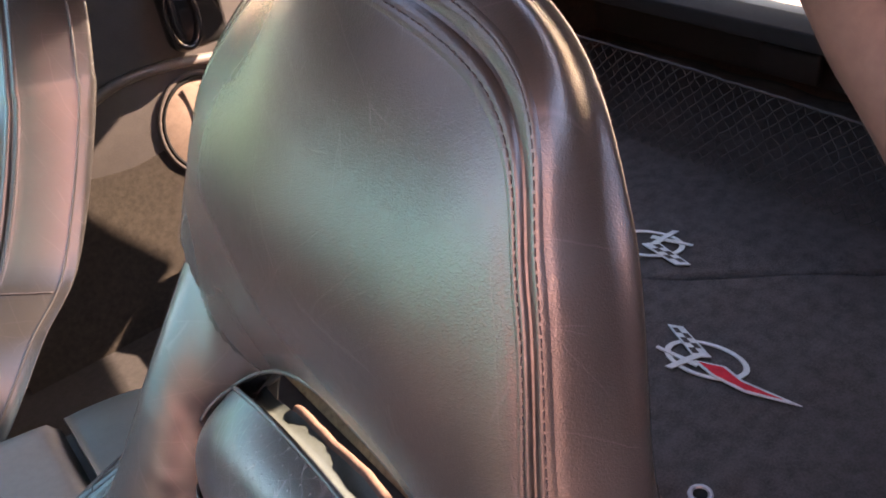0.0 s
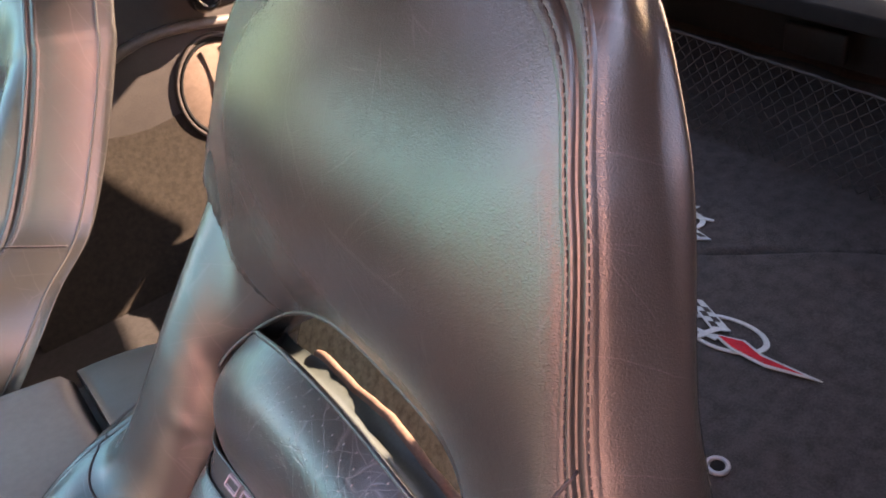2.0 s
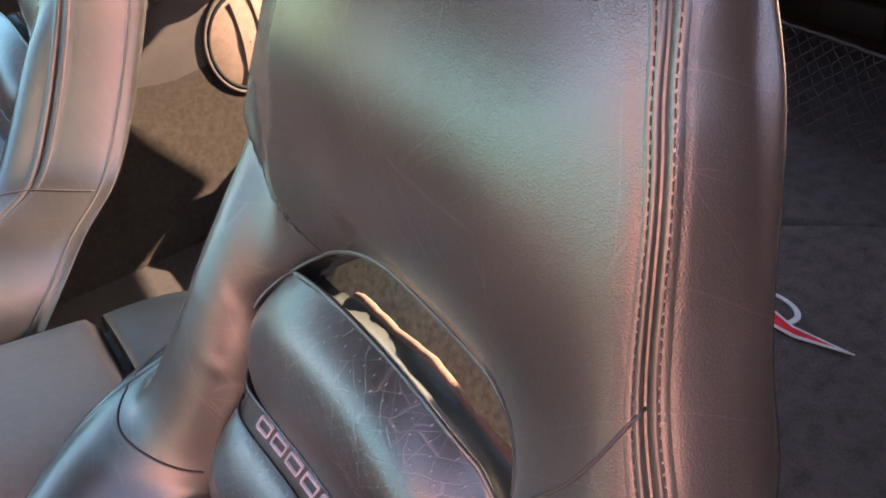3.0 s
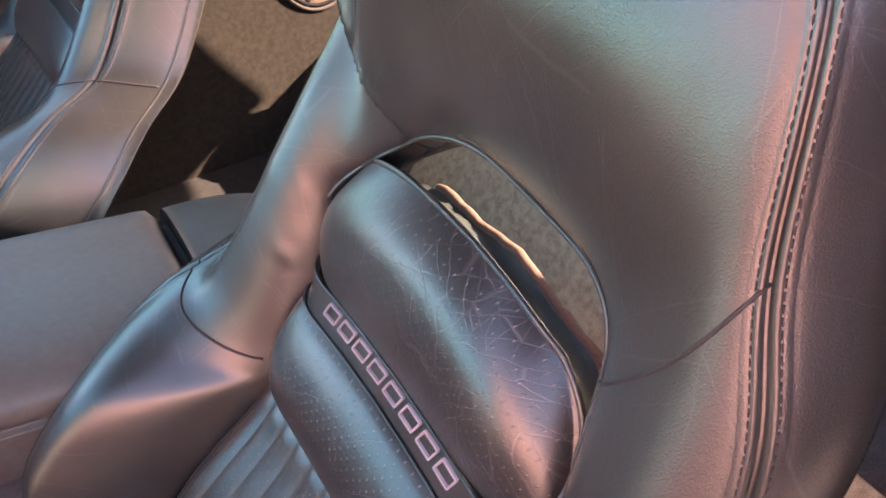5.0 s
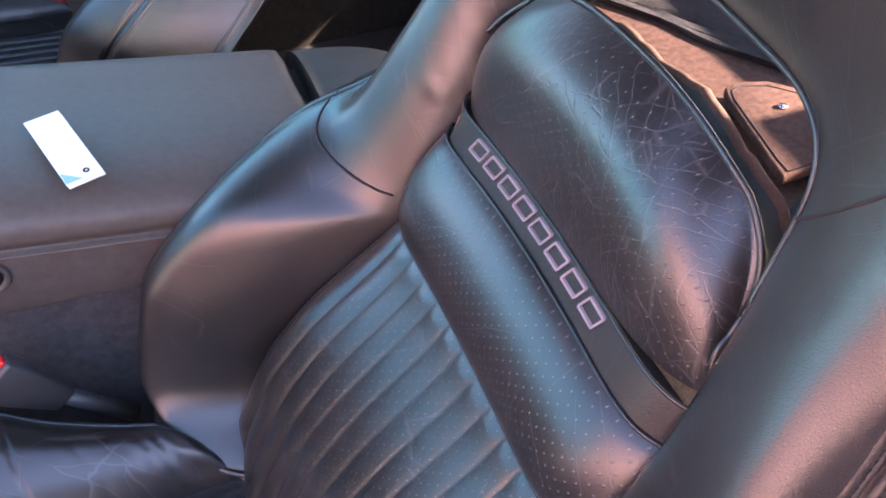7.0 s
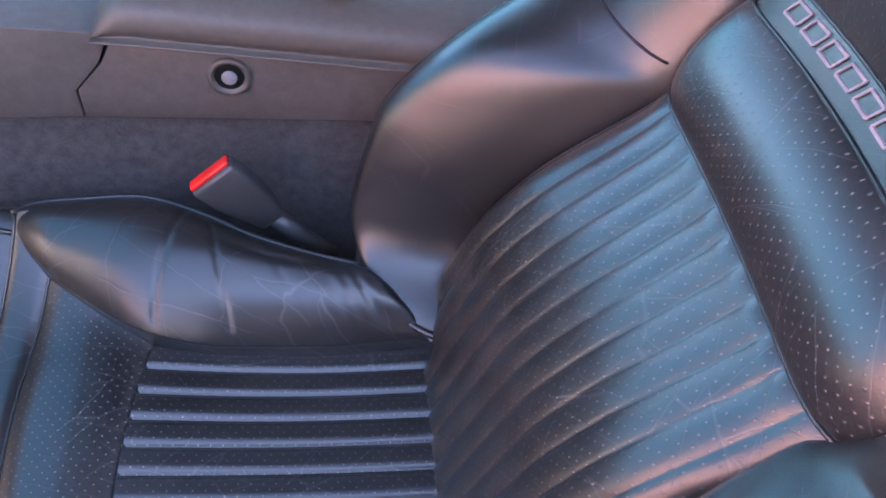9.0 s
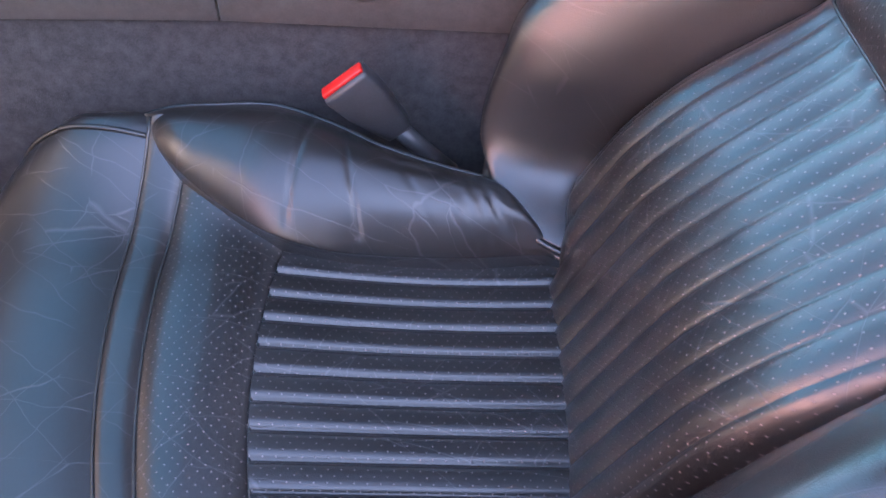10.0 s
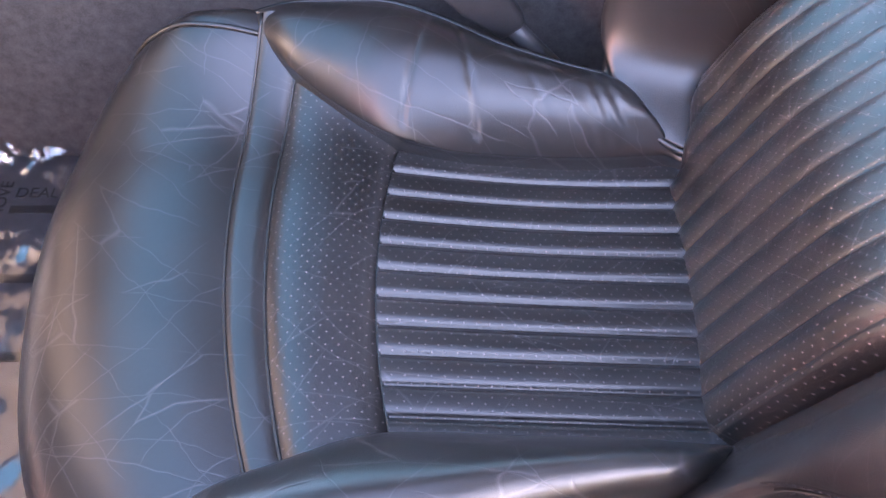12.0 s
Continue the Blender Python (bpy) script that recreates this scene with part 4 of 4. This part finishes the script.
def emblem(parent, m, z, pennant=True):
    """An oval ring crossed by a chequered flag and a red pennant; u runs along the pennant, v across."""
    def at(u, v):
        p = m @ Vector((u, v, 0))
        return p.x, p.y
    n = 40
    bm = bmesh.new()
    loops = []
    for r in (0.86, 1.0):
        for zz in (z, z + 0.002):
            loops.append([bm.verts.new((*at(0.062 * r * math.cos(2 * math.pi * k / n), 0.036 * r * math.sin(2 * math.pi * k / n)), zz)) for k in range(n)])
    a, b, c, d = loops
    for k in range(n):
        j = (k + 1) % n
        bm.faces.new((b[k], d[k], d[j], b[j]))
        bm.faces.new((c[k], c[j], d[j], d[k]))
        bm.faces.new((a[k], b[k], b[j], a[j]))
    bmesh.ops.recalc_face_normals(bm, faces=bm.faces)
    part("emblem_ring", bm, THREAD_PALE, parent, "", False)
    flat_piece("emblem_flag", [at(-0.080, 0.045), at(-0.058, 0.050), at(0.005, 0.006), at(-0.018, -0.004)], z + 0.0016, THREAD_PALE, parent)
    for k in range(5):
        for side in (0, 1):
            t0, t1 = 0.1 + 0.16 * k, 0.1 + 0.16 * (k + 1)
            if (k + side) % 2:
                continue
            def q(t, w):
                return at(-0.080 + 0.062 * t + 0.022 * w, 0.045 - 0.049 * t + (0.005 + 0.005 * t) * w)
            w0, w1 = (0.12, 0.5) if side == 0 else (0.5, 0.88)
            flat_piece("flag_check", [q(t0, w0), q(t1, w0), q(t1, w1), q(t0, w1)], z + 0.0036, MAT, parent, 0.0006)
    flat_piece("emblem_staff", [at(-0.022, -0.004), at(-0.006, 0.004), at(-0.034, -0.042), at(-0.044, -0.042)], z + 0.0018, THREAD_PALE, parent)
    flat_piece("emblem_staff", [at(-0.074, -0.010), at(-0.006, -0.022), at(-0.004, -0.014), at(-0.072, -0.006)], z + 0.0014, THREAD_PALE, parent)
    if pennant:
        flat_piece("emblem_pennant", [at(-0.014, -0.012), at(0.030, -0.004), at(0.062, -0.020), at(0.145, -0.030), at(0.070, -0.040), at(0.020, -0.030)], z + 0.0022, THREAD_PALE, parent)
        flat_piece("pennant_field", [at(-0.006, -0.013), at(0.028, -0.008), at(0.060, -0.024), at(0.120, -0.031), at(0.070, -0.036), at(0.022, -0.027)], z + 0.0044, THREAD_RED, parent, 0.0006)

emblem(front_mat, Matrix.Translation((0.668, 0.147, 0)) @ Matrix.Rotation(radians(-74.5), 4, "Z") @ Matrix.Scale(0.93, 4), 0.453)
emblem(rear_mat, Matrix.Translation((0.826, 0.392, 0)) @ Matrix.Rotation(radians(118), 4, "Z"), 0.450, False)
v, f = tube([(0.485 + 0.0115 * math.cos(a), 0.010 + 0.0115 * math.sin(a), 0.4545) for a in np.linspace(0, 2 * math.pi, 24, endpoint=False)], 0.003, 8, True)
mesh_object("grommet", v, f, DULL, front_mat, "metal eyelet")
part("eyelet_hole", prism([(0.485 + 0.009 * math.cos(a), 0.010 + 0.009 * math.sin(a)) for a in np.linspace(0, 2 * math.pi, 16, endpoint=False)], 0.001, lambda u, v, w: (u, v, 0.4535 + w)), GAP, front_mat, "", False)

# ---- cargo net ----
net = tagged(empty("cargo_net", (1.12, 0.4, 0.45)), "black elastic mesh cargo net across the cargo floor", "cargo net")
verts, faces = [], []
def cord(a, b, r):
    base = len(verts)
    v, f = tube([a, b], r, 4)
    verts.extend(v)
    faces.extend(tuple(i + base for i in q) for q in f)
top_z = lambda y: 0.135 + 0.02 * math.sin((y + 0.4) * 1.9)
cells, rows_n = 124, 12
def knot(i, j):
    y = -0.78 + 1.56 * i / cells
    h = top_z(y) * j / rows_n
    return (-0.04 + 0.05 * j / rows_n + 0.006 * noise.noise((i * 0.7, j * 0.9, 1.0)), y + 0.006 * noise.noise((i * 0.9, j * 0.6, 5.0)), h)
for i in range(cells):
    for j in range(rows_n):
        if (i + j) % 2 == 0:
            cord(knot(i, j), knot(i + 1, j + 1), 0.0011)
        else:
            cord(knot(i + 1, j), knot(i, j + 1), 0.0011)
tagged(mesh_object("mesh_cord", verts, faces, NET, net), kind="stuff")
v, f = tube([knot(i, rows_n) for i in range(cells + 1)], 0.0024)
mesh_object("top_cord", v, f, CORD, net, "grey elastic top cord")
part("latch_plate", box((0.02, 0.14, 0.065), (0.325, 0.157, 0.05), 0.006), TRIM_GREY, net)

# ---- right quarter panel: speaker, belt band, carpet ----
speaker = tagged(empty("speaker_cover", (0.425, 1.149, 0.600)), "oval tan cloth speaker cover with a black rim", "speaker")
n = 40
def oval(r, w, d=0.0):
    return [(0.078 * r * math.cos(a), w, 0.094 * r * math.sin(a)) for a in np.linspace(0, 2 * math.pi, n, endpoint=False)]
P = np.array([oval(r, -0.004 - 0.010 * (1 - r * r)) for r in (0.02, 0.3, 0.6, 0.85, 1.0)])
v, f = grid(P, close_v=True)
mesh_object("cloth", v, f, TAN, speaker)
v, f = tube(oval(1.0, -0.005), 0.004, 8, True)
mesh_object("rim", v, f, GAP, speaker, "black rim")
v, f = tube(oval(1.09, -0.003), 0.005, 8, True)
mesh_object("bezel", v, f, TRIM_LIGHT, speaker)
# two curved dark tubes stand for shadow bands on the cloth
for k in (-0.32, 0.18):
    v, f = tube([(0.078 * (k + 0.12 * math.cos(a)), -0.016 + 0.008 * abs(math.sin(a)), 0.085 * math.sin(a)) for a in np.linspace(-1.2, 1.2, 16)], 0.0022)
    mesh_object("rib", v, f, TAN_SHADOW, speaker)
band = tagged(mesh_object("belt_band", *tube(spline([(0.20, 1.145, 0.700), (0.30, 1.135, 0.735), (0.40, 1.13, 0.735), (0.52, 1.13, 0.715), (0.7, 1.14, 0.69)], 8), 0.010, 8), PLASTIC, None), "black moulded band along the quarter trim", "trim")
guide = tagged(empty("belt_guide", (0.45, 1.10, 0.84)), "glossy black seat belt guide on the quarter trim", "belt guide")
part("guide_body", box((0.11, 0.06, 0.16), (0, 0, 0), 0.025, 4), GLOSS_BLACK, guide)
v, f = tube([(-0.03 + 0.028 * math.cos(a), -0.035, -0.01 + 0.055 * math.sin(a)) for a in np.linspace(0, 2 * math.pi, 24, endpoint=False)], 0.006, 8, True)
mesh_object("guide_loop", v, f, GLOSS_BLACK, guide)
part("guide_mark", box((0.008, 0.004, 0.03), (0.052, -0.03, 0.03), 0.001), GREEN, guide, "small green mark")
rows = []
for x in np.linspace(-0.06, 1.5, 48):
    e = 0.60 - 0.03 * math.cos((x - 0.27) * 9) * math.exp(-abs(x - 0.27) * 2)
    rows.append([(x, 1.149 - 0.05 * k ** 2, e - 0.40 * k) for k in np.linspace(0, 1, 12)])
v, f = grid(np.array(rows))
# lining in the darkened carpet, which puts its shade into the colour
tagged(mesh_object("quarter_carpet", v, f, CARPET_SHADE, None), "black carpet lining below the quarter trim", "carpet", kind="structure")

# ---- carpeted flap behind the seat ----
flap = tagged(empty("carpet_flap", (0.475, 0.30, 0.452)), "small carpet covered flap with a stitched border", "carpet flap")
def flap_at(u, v, w):
    return (u - 0.475, v - 0.30, 0.004 + w + 0.35 * (u - 0.45) * (0.45 - v))
outline = [(0.474, 0.235), (0.606, 0.235), (0.615, 0.38), (0.585, 0.418), (0.545, 0.432), (0.522, 0.425), (0.512, 0.405), (0.478, 0.26)]
part("flap_body", prism(outline, 0.014, flap_at, 0.003), CARPET_SUN, flap)
v, f = tube([flap_at(0.537 + (u - 0.537) * 0.84, 0.30 + (v - 0.30) * 0.90, 0.0142) for u, v in outline], 0.0011, 6, True)
mesh_object("border_stitch", v, f, THREAD, flap)
v, f = lathe([(0.006, 0.0), (0.0055, 0.003), (0.0001, 0.004)], Matrix.Translation(flap_at(0.563, 0.355, 0.014)))
mesh_object("snap", v, f, CHROME, flap, "bright metal snap")

# ---- red lamp on the passenger door ----
lamp = tagged(empty("door_lamp", (-0.2735, 1.165, 0.4205)), "red door courtesy lens in a black housing", "door lamp")
part("lens", box((0.13, 0.02, 0.065), (0, 0, 0.0), 0.006), RED, lamp, "glossy red lens")
part("housing", box((0.16, 0.016, 0.12), (0, 0.011, -0.02), 0.008), PLASTIC, lamp)

# ---- plastic film in the footwell ----
def crumple(x, y):
    rough = 1.3 * math.exp(-((y - 0.270) / 0.040) ** 2) + 0.8 * math.exp(-((y - 0.135 - 0.15 * (x + 0.86)) / 0.022) ** 2) + 0.08 * math.exp(-((y - 0.03) / 0.06) ** 2)
    return 0.006 * noise.noise((x * 9, y * 9, 0.3)) + rough * (0.024 * abs(noise.noise((x * 26, y * 20, 7.0))) + 0.008 * abs(noise.noise((x * 55, y * 70, 2.0)))) + 0.002 * noise.noise((x * 40, y * 30, 4.0))
xs, ys = np.linspace(-1.06, -0.66, 130), np.linspace(-0.33, 0.292, 200)
P = np.array([[(x, y, 0.2555 + crumple(x, y) + 0.004) for y in ys] for x in xs])
v, f = grid(P)
film = tagged(mesh_object("plastic_film", v, [q[::-1] for q in f], FILM, None), "crumpled clear plastic film printed with dark words on the footwell floor", "plastic film")
slip = tagged(part("footwell_mat", box((0.5, 0.60, 0.006), (-0.84, -0.02, 0.249), 0.002), PAPER, None), "grey paper mat under the plastic film", "floor mat")
def word(text, at, size, rz, parent):
    cu = bpy.data.curves.new("word", "FONT")
    cu.body, cu.size, cu.extrude, cu.align_x = text, size, 0.0003, "LEFT"
    ob = bpy.data.objects.new("word", cu)
    me = bpy.data.meshes.new_from_object(ob)
    bpy.data.objects.remove(ob)
    me.materials.append(INK)
    w = new("printed_word", me)
    w.parent = parent
    w.matrix_basis = pose(*at, 0, 0, rz)
    return w
word("DEALER", (-0.878, 0.203, 0.2530), 0.020, -1, slip)
word("REMOVE", (-0.885, 0.150, 0.2530), 0.020, 89, slip)
for k in range(3):
    part("printed_bar", box((0.055, 0.010, 0.0006), (-0.850 + 0.01 * k, 0.186 - 0.09 * k, 0.2530), 0), INK, slip, "", False)
